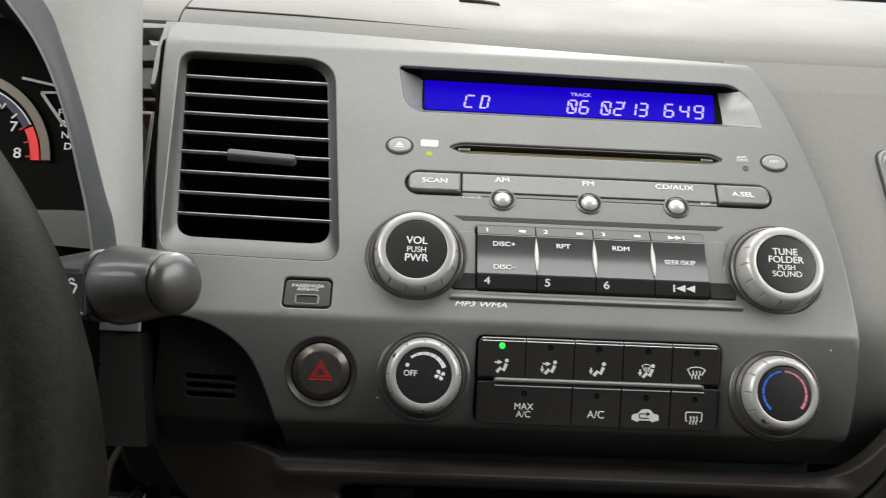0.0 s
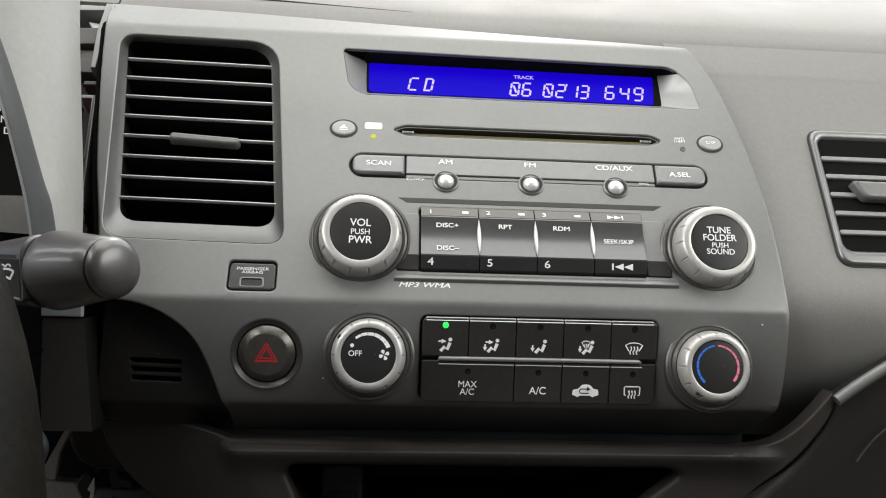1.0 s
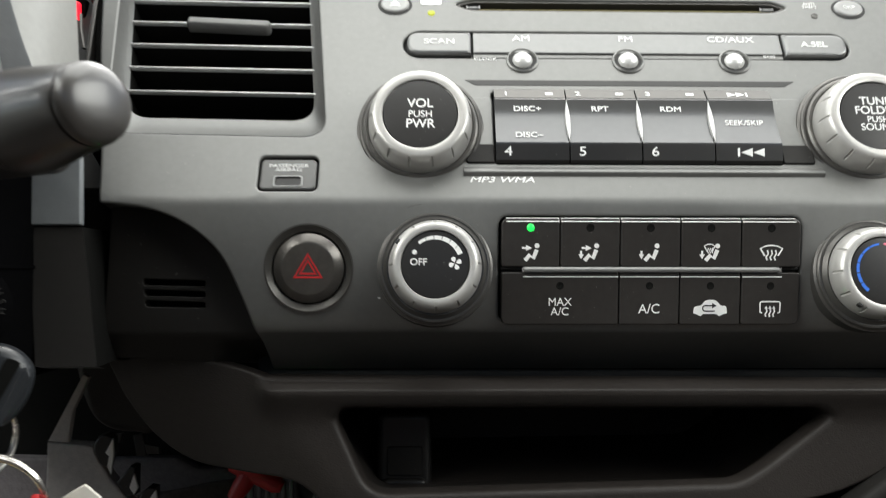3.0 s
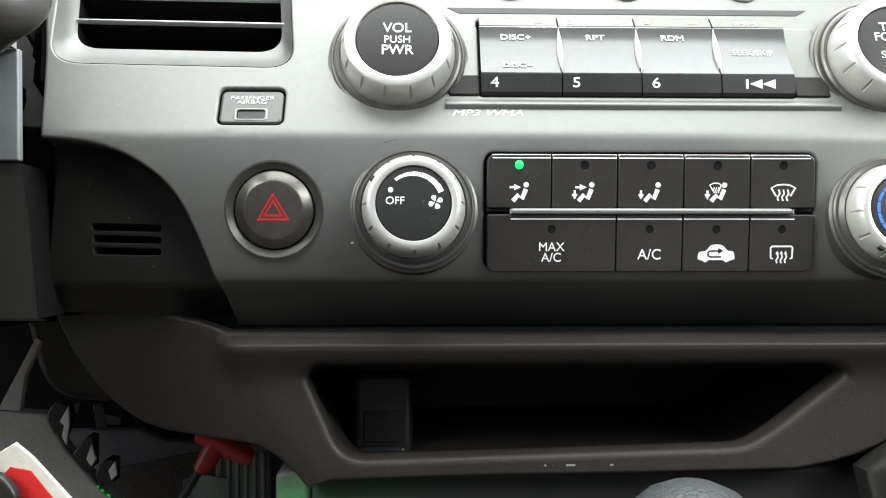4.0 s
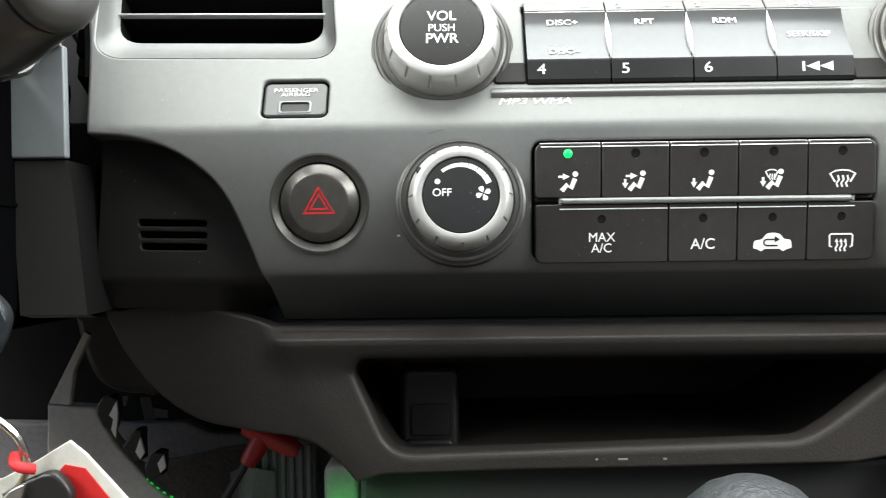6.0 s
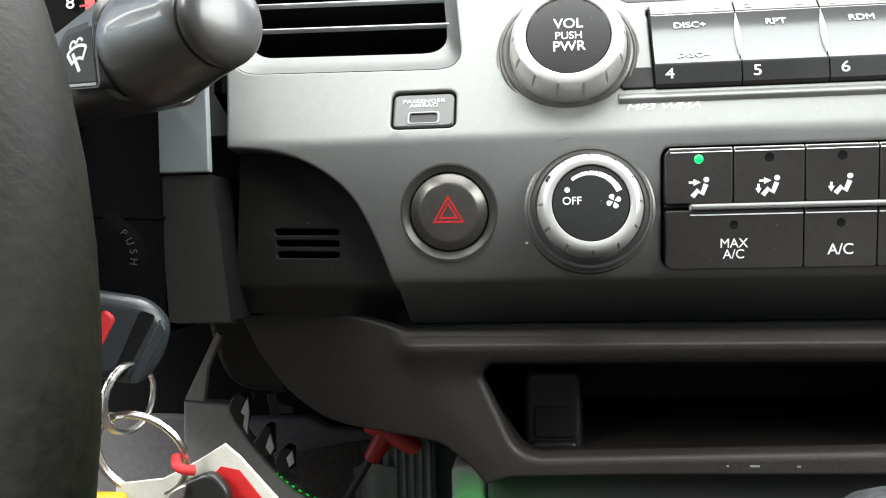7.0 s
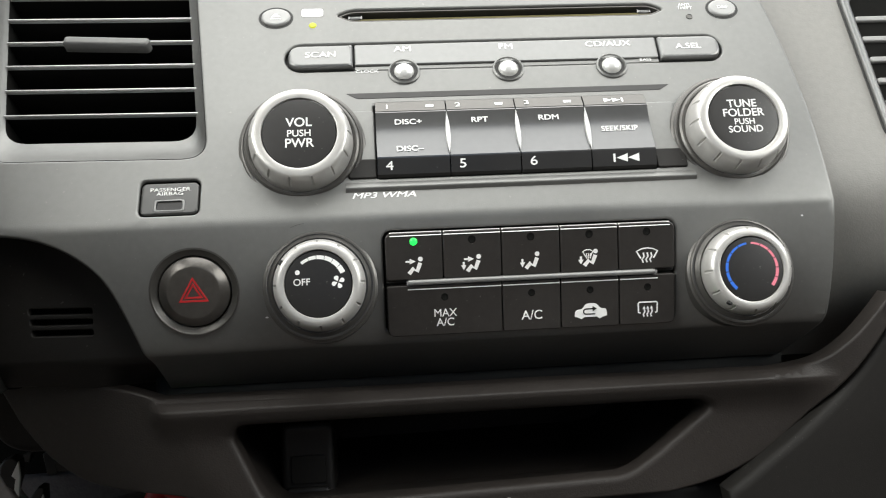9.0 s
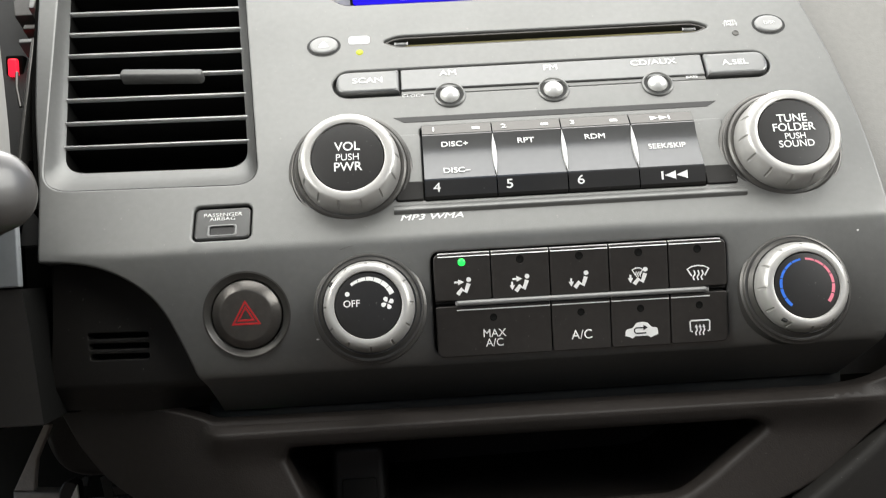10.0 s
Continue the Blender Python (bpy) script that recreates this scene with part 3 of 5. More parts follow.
PALE = material("pale_silver_button", (0.75, 0.75, 0.73), 0.3, 0.3, 0.1, 0.3, 0.04)
eject = round_button("eject_button", -87.3, 0.3, 5.6, 4.5, 1.0, STRIP, "oval grey button with an eject sign")
print_shape([[(-2, -0.4), (2, -0.4), (0, 1.6)], [(-2, -1.5), (2, -1.5), (2, -0.9), (-2, -0.9)]], WHITE, eject, "eject_sign", 1.1)
disp_button = round_button("display_button", 88.0, -0.2, 5.6, 4.5, 1.0, STRIP, "oval grey button with a worn word")
lettering("DISP", 1.7, WHITE, disp_button, 0, 0, 1.1)
print_shape([rrect(-77.6, 0.6, -69.4, 4.6, 1.0, 3)], WHITE, radio, "disc_sign", 0.1, "white printed disc sign")
part("disc_led", lathe([(0, 0.5), (1.1, 0.4), (1.5, 0)], 16), material("yellow_led", (0.62, 0.66, 0.04), 0.4, 0, 0, 1, 0, glow=0.75), radio, "small yellow lamp", Matrix.Translation((-73.4 * MM, -3.8 * MM, 0)))
part("theft_led", lathe([(0, 0.15), (0.9, 0.1), (1.2, 0.3), (1.4, 0)], 16), SKIRT, radio, "small unlit lamp", Matrix.Translation((74.1 * MM, -4.0 * MM, 0)))
lettering("ANTI\nTHEFT", 1.5, WHITE, radio, 73.0, 1.4, 0.1, bold=0.02)

# band of keys under the slot
part("band_groove", plate(offset(STRIP_OUT, -0.3), top=-2.4, depth=1, r=0.2), PIT, radio, "dark gap round the band of keys")
end_l = rounded([(-82.5, -25.6), (-58.6, -25.6), (-58.6, -14.7), (-82.5, -14.7)], [6, 0.5, 0.5, 6], 7)
end_r = [(-x, y) for x, y in end_l][::-1]
scan = part("scan_key", plate(end_l, top=1.3, depth=4, r=1.3, closed=True), KEYDARK, radio, "grey rounded key marked SCAN")
lettering("SCAN", 2.6, WHITE, scan, -70.5, -19.8, 1.4, bold=0.06, squeeze=1.25)
asel = part("auto_select_key", plate(end_r, top=1.3, depth=4, r=1.3, closed=True), KEYDARK, radio, "grey rounded key marked A.SEL")
lettering("A.SEL", 2.6, WHITE, asel, 70.0, -20.2, 1.4, bold=0.06, squeeze=1.2)
part("band_bar", box(-58.0, -24.6, -3, 58.0, -14.4, 0.4, 0.5), KEYDARK, radio, "grey bar between the end keys")
part("band_lip", box(-58.0, -26.6, -3, 58.0, -24.7, -0.2, 0.3), SILVER, radio)
for word, x in (("AM", -39.8), ("FM", -0.6), ("CD/AUX", 39.0)):
    lettering(word, 2.7, WHITE, radio, x, -17.3, 0.5, bold=0.06, squeeze=1.25)
    part("key_ring", lathe([(4.7, -2.0), (4.9, 0.2), (5.3, 0.9), (5.9, 0.5), (6.0, -2.5)], 40), SILVER, radio, "raised ring round the key", Matrix.Translation((x * MM, -28.0 * MM, 0)))
    part("key_gap", lathe([(0, 0.15), (4.9, 0.15)], 40), PIT, radio, "", Matrix.Translation((x * MM, -28.0 * MM, 0)))
    part("source_key", lathe([(0, 2.6), (1.5, 2.4), (2.8, 1.7), (3.7, 0.5), (3.8, -1)], 40), PALE, radio, "small domed silver key", Matrix.Translation((x * MM, -28.0 * MM, 0)))
lettering("CLOCK", 1.4, WHITE, radio, -53.5, -27.4, 0.1, squeeze=1.3)
lettering("BASS", 1.3, WHITE, radio, 52.6, -25.4, 0.1, squeeze=1.2)

# preset keys
def key_bar(x0, x1, prof):
    bm = bmesh.new()
    rings = [[bm.verts.new((x, y, z)) for y, z in prof] for x in (x0, x0 + 0.01, x1 - 0.01, x1)]
    for k, x in ((0, 0), (3, 0)):
        for v in rings[k]:
            v.co.z -= 0.25
    for a, b in zip(rings, rings[1:]):
        for i in range(len(a) - 1):
            bm.faces.new((a[i], a[i + 1], b[i + 1], b[i]))
    bm.faces.new(rings[0])
    bm.faces.new(rings[-1])
    return bm


# Flat black strip paints the groove's shadow line; nothing is cut in.
part("preset_top_shade_line", plate(rounded([(-57.5, -40.2), (55.5, -40.2), (59.5, -37.6), (-61.5, -37.6)], 0.3, 2), top=0.14, depth=1, r=0.1, closed=True), BLACK, radio, "black strip painting the shaded groove above the preset keys")
part("preset_floor", box(-60, -76.5, -6, 57.5, -42.4, -3.5, 0.5), PIT, radio)
for x0, x1 in ((-61.5, -51.6), (48.4, 59.5)):
    part("preset_shoulder", plate(rrect(x0, -75.0, x1, -46.0, 1.5), top=0.5, depth=3, r=0.6, closed=True), SILVER, radio)
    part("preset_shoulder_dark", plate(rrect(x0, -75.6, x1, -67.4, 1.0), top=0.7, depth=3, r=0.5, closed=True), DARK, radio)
part("preset_bottom_lip", key_bar(-62.5, 61.5, [(-76.4, -0.6), (-76.9, -0.1), (-79.4, 1.3), (-79.9, 1.35), (-80.3, 1.1), (-81.2, -0.3)]), SILVER, radio, "raised lip under the preset keys", sharp=60)
PRESETS = [(-51.2, -26.0, "1", "4", "DISC+", "DISC–"), (-25.6, -0.9, "2", "5", "RPT", ""), (-0.5, 24.4, "3", "6", "RDM", ""), (24.8, 47.9, "", "", "SEEK/SKIP", "")]
PROFILE = [(-43.0, -3.5), (-43.2, 1.5), (-43.8, 2.1), (-49.0, 3.5), (-49.7, 3.8), (-53.2, 3.1), (-56.6, 2.75), (-60.6, 2.6), (-64.5, 2.75), (-68.6, 3.3), (-69.2, 3.1), (-74.6, 1.0), (-75.2, 0.2), (-75.4, -3.5)]


for x0, x1, up, down, word, word2 in PRESETS:
    key = part("preset_key", key_bar(x0, x1, PROFILE), KEYGREY, radio, "mid-grey rocker key with white marks", sharp=20)
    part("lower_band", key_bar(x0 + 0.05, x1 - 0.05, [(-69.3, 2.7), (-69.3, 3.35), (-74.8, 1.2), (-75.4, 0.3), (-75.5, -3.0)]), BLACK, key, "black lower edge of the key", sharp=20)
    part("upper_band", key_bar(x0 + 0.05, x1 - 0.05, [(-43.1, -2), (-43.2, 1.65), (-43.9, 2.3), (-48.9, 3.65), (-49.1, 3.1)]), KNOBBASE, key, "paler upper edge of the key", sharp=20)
    mid = 0.5 * (x0 + x1)
    slope = Matrix.Translation((0, -46.6 * MM, 3.04 * MM)) @ Matrix.Rotation(radians(-15.1), 4, "X")
    slope_low = Matrix.Translation((0, -72.0 * MM, 2.30 * MM)) @ Matrix.Rotation(radians(21.3), 4, "X")
    if up:
        lettering(up, 2.4, WHITE, key, x0 + 4.2, 0, 0.12, bold=0.04, squeeze=1.3).matrix_local = slope
        print_shape([rrect(x1 - 7, -0.7, x1 - 4.2, 0.7, 0.2)], WHITE, key, "small_sign", 0.12).matrix_local = slope
        lettering(down, 3.4, WHITE, key, x0 + 4.2, 0, 0.12, bold=0.04, squeeze=1.2).matrix_local = slope_low
    else:
        tri = [[(mid - 4 + 3.2 * k, -1.2), (mid - 0.9 + 3.2 * k, 0), (mid - 4 + 3.2 * k, 1.2)] for k in range(2)] + [rrect(mid + 2.6, -1.2, mid + 3.2, 1.2, 0.1, 2)]
        print_shape(tri, WHITE, key, "skip_sign", 0.12).matrix_local = slope
        mir = [[(2 * mid - x, y) for x, y in lp][::-1] for lp in tri]
        print_shape([[(x * 1.3 - mid * 0.3, y * 1.3) for x, y in lp] for lp in mir], WHITE, key, "skip_sign", 0.12).matrix_local = slope_low
    lettering(word, 2.3, WHITE, key, mid if "SEEK" in word else x0 + 11.5, -59.4 if "SEEK" in word else -53.7, 2.82 if "SEEK" in word else 3.26, bold=0.02 if "SEEK" in word else 0.04, squeeze=1.0 if "SEEK" in word else 1.15)
    if word2:
        lettering(word2, 2.3, WHITE, key, x0 + 11.5, -65.4, 3.22, bold=0.04, squeeze=1.15)
for x in (-25.8, -0.7, 24.6):
    lens_shape = [(x + 0.85 * math.sin(math.pi * k / 12), -49.8 - 18.8 * k / 12) for k in range(13)] + [(x - 0.85 * math.sin(math.pi * k / 12), -49.8 - 18.8 * k / 12) for k in range(11, 0, -1)]
    part("key_divider", plate(lens_shape, top=4.0, depth=4, r=0.3, closed=True), LIP, radio, "bright lens-shaped divider between keys")
    part("divider_gap", plate(offset(lens_shape, -0.55), top=3.62, depth=3.5, r=0.1, closed=True), PIT, radio, "dark line round the divider")
lettering("MP3 WMA", 2.35, WHITE, radio, -49.6, -82.6, 0.1, bold=0.05, shear=0.25, squeeze=1.5)


def knob(owner, name, m, R, high, face_r, label, notches=14, pointer=None):
    k = thing(name, label, "knob", m) if owner is None else None
    if owner is not None:
        k = new(name)
        k.parent = owner
        k.matrix_parent_inverse = owner.matrix_basis.inverted()
        k.matrix_basis = m
        k.empty_display_size = 0.01
        tagged(k, label)
    rows = [(R + 0.9, -0.5 if R > 20 else -5), (R + 0.8, 0.5), (R + 0.2, 0.9), (R, 1.0), (R, 1.8), (R - 0.4, 2.3), (R - 0.9, 2.4), (R - 1.0, 2.1), (R - 1.3, 2.1)]
    g = 3.5 if R > 20 else 3.1
    rows += [(R - 1.5, 3.2), (R - 2.2, 3.7)] * (R > 20) + [(R - g + 0.6, 3.6), (R - g + 0.5, 3.0), (R - g - 0.9, 3.0)]
    part("skirt", lathe(rows, 72), KNOBBASE, k, "grey metallic base ring")
    rows = [(R - g - 0.4, 1.5), (R - g - 0.1, 2.6), (R - g, 3.4), (R - g - 0.2, high * 0.56), (R - g - 0.5, high * 0.74), (R - g - 1.0, high * 0.87), (R - g - 1.7, high * 0.96), (R - g - 2.5, high), (face_r + 1.2, high + 0.1), (face_r + 0.5, high - 0.1), (face_r + 0.3, high - 0.8)]
    part("grip", lathe(rows, 24 * notches, notch=notches, notch_deep=0.55, notch_from=4, notch_to=5), SATIN, k, "satin silver grip ring with small notches")
    part("cap", lathe([(0, high - 0.25), (face_r * 0.8, high - 0.3), (face_r, high - 0.55), (face_r + 0.35, high - 1.4)], 64), BLACK, k, "matt black cap")
    if pointer is not None:
        a = radians(pointer)
        c = Vector((math.cos(a), math.sin(a)))
        part("pointer", box(-0.9, -1.3, 3.0, 0.9, 1.3, high - 0.45, 0.3), PIT, k, "black pointer mark", Matrix.Translation((c.x * (R - g - 2.0) * MM, c.y * (R - g - 2.0) * MM, 0)) @ Matrix.Rotation(a - math.pi / 2, 4, "Z"))
    return k


def knob_pose(u, s, lift, w=0.0):
    """A knob's foot on the fascia, its axis raised by so many degrees over the level."""
    return Matrix.Translation(face_point(u, s, w)) @ Matrix.Rotation(radians(90 - lift), 4, "X")


vol = knob(radio, "volume_knob", knob_pose(-77.3, -61.0, 17), 21.4, 13, 12.4, "round silver volume knob with black cap")
for word, y, h in (("VOL", 3.6, 3.3), ("PUSH", -0.4, 2.5), ("PWR", -4.0, 3.3)):
    lettering(word, h, WHITE, vol, 0, y, 12.85, bold=0.06 if h > 3 else 0.02)
tune = knob(radio, "tuning_knob", knob_pose(78.1, -60.9, 17), 21.4, 13, 12.4, "round silver tuning knob with black cap")
for word, y, h in (("TUNE", 5.2, 3.0), ("FOLDER", 1.7, 3.0), ("PUSH", -1.7, 2.3), ("SOUND", -4.6, 2.6)):
    lettering(word, h, WHITE, tune, 0, y, 12.85, bold=0.05 if h > 2.8 else 0.02)

# ---- climate controls ----
climate = thing("climate_panel", "black climate control key panel with white signs", "climate control", on_face(0.6, -113.8) @ Matrix.Diagonal((1.005, 1.03, 1, 1)))
part("panel_floor", box(-50.8, -18.6, -6, 50.2, 16.6, -3, 2), PIT, climate)
KEY_LEAN = Matrix.Translation((0, 0.6 * MM, 1 * MM)) @ Matrix.Rotation(math.radians(-1.5), 4, "X") @ Matrix.Translation((0, -0.6 * MM, -1 * MM))
XS = [-50.6, -30.9, -10.8, 9.5, 29.9, 50.0]
for k in range(5):
    x0, x1 = XS[k] + 0.2, XS[k + 1] - 0.2
    rr = [0.9, 0.9, 2.6 if k == 4 else 0.9, 2.6 if k == 0 else 0.9]
    key = part("mode_key", plate(rounded([(x0, 0.6), (x1, 0.6), (x1, 16.3), (x0, 16.3)], rr, 4), top=1.0, depth=4, r=0.4, closed=True), KEYBLACK, climate, "black key with a white air flow sign", KEY_LEAN)
    # Pale colour on the black key's chamfer paints the light it catches.
    part("key_edge", key_bar(x0 + (0.15 if k else 1.6), x1 - (0.15 if k < 4 else 1.6), [(15.1, 0.9), (15.2, 1.2), (16.4, 0.2), (16.5, -0.4)]), LIP, key, "chamfered upper edge of the key, its lit look painted pale", sharp=20)
    cx = 0.5 * (x0 + x1)
    if k == 0:
        part("lamp", lathe([(0, 0.6), (0.9, 0.4), (1.3, 0)], 20), GREENLED, key, "lit green lamp", Matrix.Translation((cx * MM, 13.3 * MM, 1.0 * MM)))
    else:
        part("lamp", lathe([(0, 0.05), (1.0, 0.05), (1.2, 0.15), (1.35, 0)], 20), VOID, key, "unlit lamp", Matrix.Translation((cx * MM, 13.3 * MM, 1.0 * MM)))
    seat_sign = [stroke([(cx - 2.2, 2.6), (cx - 0.4, 4.8), (cx + 1.1, 3.6), (cx + 2.4, 7.0)], 1.65), circle(cx + 2.5, 8.6, 0.98, 14)]
    arrow_face = [[(cx - 3.4, 7.3), (cx - 1.8, 7.3), (cx - 1.8, 6.5), (cx + 0.6, 7.7), (cx - 1.8, 8.9), (cx - 1.8, 8.1), (cx - 3.4, 8.1)]]
    arrow_foot = [[(cx - 4.0, 6.6), (cx - 4.0, 5.2), (cx - 4.7, 5.2), (cx - 3.6, 3.2), (cx - 2.5, 5.2), (cx - 3.2, 5.2), (cx - 3.2, 6.6)]]
    screen_sign = [stroke([(cx - 1.6, 6.4), (cx - 2.8, 8.6), (cx - 1.4, 9.3), (cx + 0.2, 9.3), (cx + 1.4, 8.6), (cx + 0.4, 6.4)], 0.45)] + [stroke([(cx - 0.6 + 0.9 * j, 5.6), (cx - 0.9 + 0.9 * j, 6.6), (cx - 0.6 + 0.9 * j, 7.8)], 0.4) for j in (-0.6, 0.3, 1.2)]
    big_screen = [stroke([(cx - 2.1, 4.6), (cx - 3.5, 7.6), (cx - 1.9, 8.6), (cx, 8.9), (cx + 1.9, 8.6), (cx + 3.5, 7.6), (cx + 2.1, 4.6)], 0.55)] + [stroke([(cx + 1.3 * j, 2.8), (cx + 1.3 * j - 0.4, 4.1), (cx + 1.3 * j + 0.3, 5.4), (cx + 1.3 * j, 7.0)], 0.5) for j in (-1, 0, 1)]
    sign = (seat_sign + arrow_face, seat_sign + arrow_face + arrow_foot, seat_sign + arrow_foot, seat_sign + arrow_foot + screen_sign, big_screen)[k]
    wide = 1.06 if k == 4 else 0.85
    print_shape([[(cx + (x - cx) * wide, 2.7 + (y - 2.7) * 0.8) for x, y in loop] for loop in sign], WHITE, key, "air_flow_sign", 1.1)
part("divider_rail", box(-43.5, -1.2, -2, 43.0, 0.5, 2.0, 0.75), STRIP, climate, "thin grey rail between the rows of keys")
part("rail_groove", box(-50.4, -0.5, -3.5, 49.8, 0.5, -0.8, 0.2), PIT, climate)
LOWER = [(-50.6, -11.0, "MAX\nA/C"), (-11.0, 9.4, "A/C"), (9.4, 30.0, "car"), (30.0, 50.0, "rear")]
for k, (x0, x1, what) in enumerate(LOWER):
    x0, x1 = x0 + 0.2, x1 - 0.2
    rr = [2.6 if k == 0 else 0.9, 2.6 if k == 3 else 0.9, 0.9, 0.9]
    key = part("climate_key", plate(rounded([(x0, -18.4), (x1, -18.4), (x1, -1.3), (x0, -1.3)], rr, 4), top=0.9, depth=4, r=0.4, closed=True), KEYBLACK, climate, "black key with white marks")
    a0, a1 = (x0 + 7, x1) if k == 0 else ((x0, x1 - 6) if k == 3 else (x0, x1))
    # Lower row: the chamfer's light is painted pale here too.
    part("key_edge", key_bar(a0 + 0.15, a1 - 0.15, [(-2.9, 0.8), (-2.8, 1.1), (-1.3, 0.15), (-1.2, -0.4)]), LIP, key, "chamfered upper edge of the key, its lit look painted pale", sharp=20)
    cx = 0.5 * (x0 + x1)
    part("lamp", lathe([(0, 0.05), (0.9, 0.05), (1.1, 0.15), (1.25, 0)], 20), VOID, key, "unlit lamp", Matrix.Translation((cx * MM, -5.6 * MM, 0.9 * MM)))
    if what == "car":
        body = smooth_line([(cx - 5.6, -14.6), (cx - 5.2, -12.6), (cx - 3.0, -12.0), (cx - 1.4, -10.4), (cx + 1.8, -10.4), (cx + 3.6, -12.0), (cx + 5.4, -12.4), (cx + 5.8, -14.6)], 4) + [(cx + 4.4, -15.0), (cx + 3.2, -15.6), (cx + 2.2, -14.9), (cx - 2.2, -14.9), (cx - 3.2, -15.6), (cx - 4.4, -15.0)]
        print_shape([body[::-1]], WHITE, key, "recirculation_sign", 1.0)
        print_shape([stroke([(cx + 1.6, -13.9), (cx - 1.6, -13.9)] + arc(cx - 1.6, -13.0, 0.9, 270, 90, 6) + [(cx + 0.9, -12.1)], 0.42), [(cx + 0.7, -13.0), (cx + 2.2, -12.1), (cx + 0.7, -11.2)]], BLACK, key, "arrow_sign", 1.12)
    elif what == "rear":
        print_shape([stroke([(cx - 2.6, -14.5), (cx - 3.3, -14.3), (cx - 3.4, -11.2), (cx - 3.0, -10.8), (cx + 3.0, -10.8), (cx + 3.4, -11.2), (cx + 3.3, -14.3), (cx + 2.6, -14.5)], 0.5)] + [stroke([(cx + 1.3 * j, -15.8), (cx + 1.3 * j - 0.3, -15.0), (cx + 1.3 * j + 0.3, -14.0), (cx + 1.3 * j, -13.0)], 0.5) for j in (-1, 0, 1)] + [[(cx + 1.3 * j - 0.55, -13.1), (cx + 1.3 * j + 0.55, -13.1), (cx + 1.3 * j, -12.1)] for j in (-1, 0, 1)], WHITE, key, "rear_defrost_sign", 1.0)
    else:
        lettering(what, 3.2 if k else 2.7, WHITE, key, cx, -13.3 if k else -12.6, 1.0, bold=0.02)
fan = knob(climate, "fan_knob", knob_pose(-72.3, -113.7, 8, 1.5), 18.5, 10, 10.8, "silver fan speed knob with black cap", 12, 148)
for k in range(6):
    print_shape([stroke(arc(0, 0, 8.7, 128 - k * 17.8, 128 - k * 17.8 - 16.8, 4), 1.0 + 0.14 * k)], WHITE, fan, "fan_scale", 9.78)
print_shape([circle(-6.7, 3.9, 0.8, 14)], WHITE, fan, "off_dot", 9.78)
lettering("OFF", 2.3, WHITE, fan, -5.4, 0.6, 9.78, bold=0.03)
print_shape([[(6.4 + 2.2 * math.cos(a + q) * f, 0.3 + 2.2 * math.sin(a + q) * f) for q, f in ((0, 0.12), (-0.55, 0.62), (-0.42, 0.88), (-0.1, 1), (0.25, 0.97), (0.48, 0.78), (0.5, 0.45))] for a in (0.4, 1.97, 3.54, 5.11)], WHITE, fan, "fan_sign", 9.78)
temp = knob(climate, "temperature_knob", knob_pose(74.0, -115.6, 8, 1.5), 18.5, 10, 10.8, "silver temperature knob with black cap", 12, 232)
for k in range(6):
    print_shape([stroke(arc(0, 0, 8.8, 98 + k * 22, 98 + k * 22 + 20, 4), 0.7 + 0.08 * k)], BLUE, temp, "cold_scale", 9.78)
    print_shape([stroke(arc(0, 0, 8.8, 88 - k * 22, 88 - k * 22 - 20, 4), 0.7 + 0.08 * k)], PINK, temp, "warm_scale", 9.78)

# ---- hazard button and airbag lamp ----
hazard = thing("hazard_button", "round dark hazard button with a red triangle", "button", on_face(-114.5, -113.9))
part("collar", lathe([(12.1, -6), (12.25, -1.2), (12.5, -0.9), (13.9, -0.45), (14.4, 0.05), (15.0, 0.02)], 64), SKIRT, hazard, "sunken ring round the button")
part("button_body", lathe([(0, 1.6), (8.4, 1.6), (8.8, 1.55), (9.2, 1.3), (11.4, 0.0), (11.75, -0.4), (11.8, -1.2), (11.8, -6)], 64), material("worn_dark_button", (0.125, 0.117, 0.108), 0.3, 0.6, 0.2, 0.3, 0.15), hazard)
part("button_well", lathe([(0, -5.5), (12, -5.5)], 32), PIT, hazard)
tri = [(-4.7, -3.0), (4.7, -3.0), (0, 5.0)]
for k, (a, b) in enumerate(((1.06, 0.84), (0.66, 0.44))):
    o = [(x * a, y * a) for x, y in tri]
    i = [(x * b, y * b) for x, y in tri]
    bm = bmesh.new()
    for j in range(3):
        plate([o[j], o[(j + 1) % 3], i[(j + 1) % 3], i[j]], top=1.7, depth=0.1, r=0.02, steps=1, bm=bm)
    part("hazard_triangle", bm, RED, hazard, "red printed triangle", smooth=False)
airbag = thing("airbag_indicator", "small grey passenger airbag lamp with white words", "indicator", on_face(-122.1, -80.1))
part("surround", plate(rrect(-9.7, -6.5, 9.7, 6.5, 2.0, 4), [rrect(-4.8, -4.9, 4.8, -1.0, 1.0, 4)], -0.5, 3, 0.7, hole_r=0.4), material("smoked_lamp_cover", (0.08, 0.08, 0.078), 0.22, 0.5, 0.1, 0.3, 0.08), airbag)
part("lens", box(-4.4, -4.8, -4, 4.4, -1.1, -0.9, 0.3), BLACK, airbag, "dark lamp window")
part("lens_rim", plate(rrect(-5.2, -5.4, 5.2, -0.5, 1.2, 4), [rrect(-4.3, -4.7, 4.3, -1.2, 0.8, 4)], -0.35, 1, 0.3, hole_r=0.2), KEYDARK, airbag, "pale rim of the lamp window")
part("gap", plate(rrect(-10.2, -7.0, 10.2, 7.0, 2.2, 4), top=-3.2, depth=1, r=0.1), PIT, airbag)
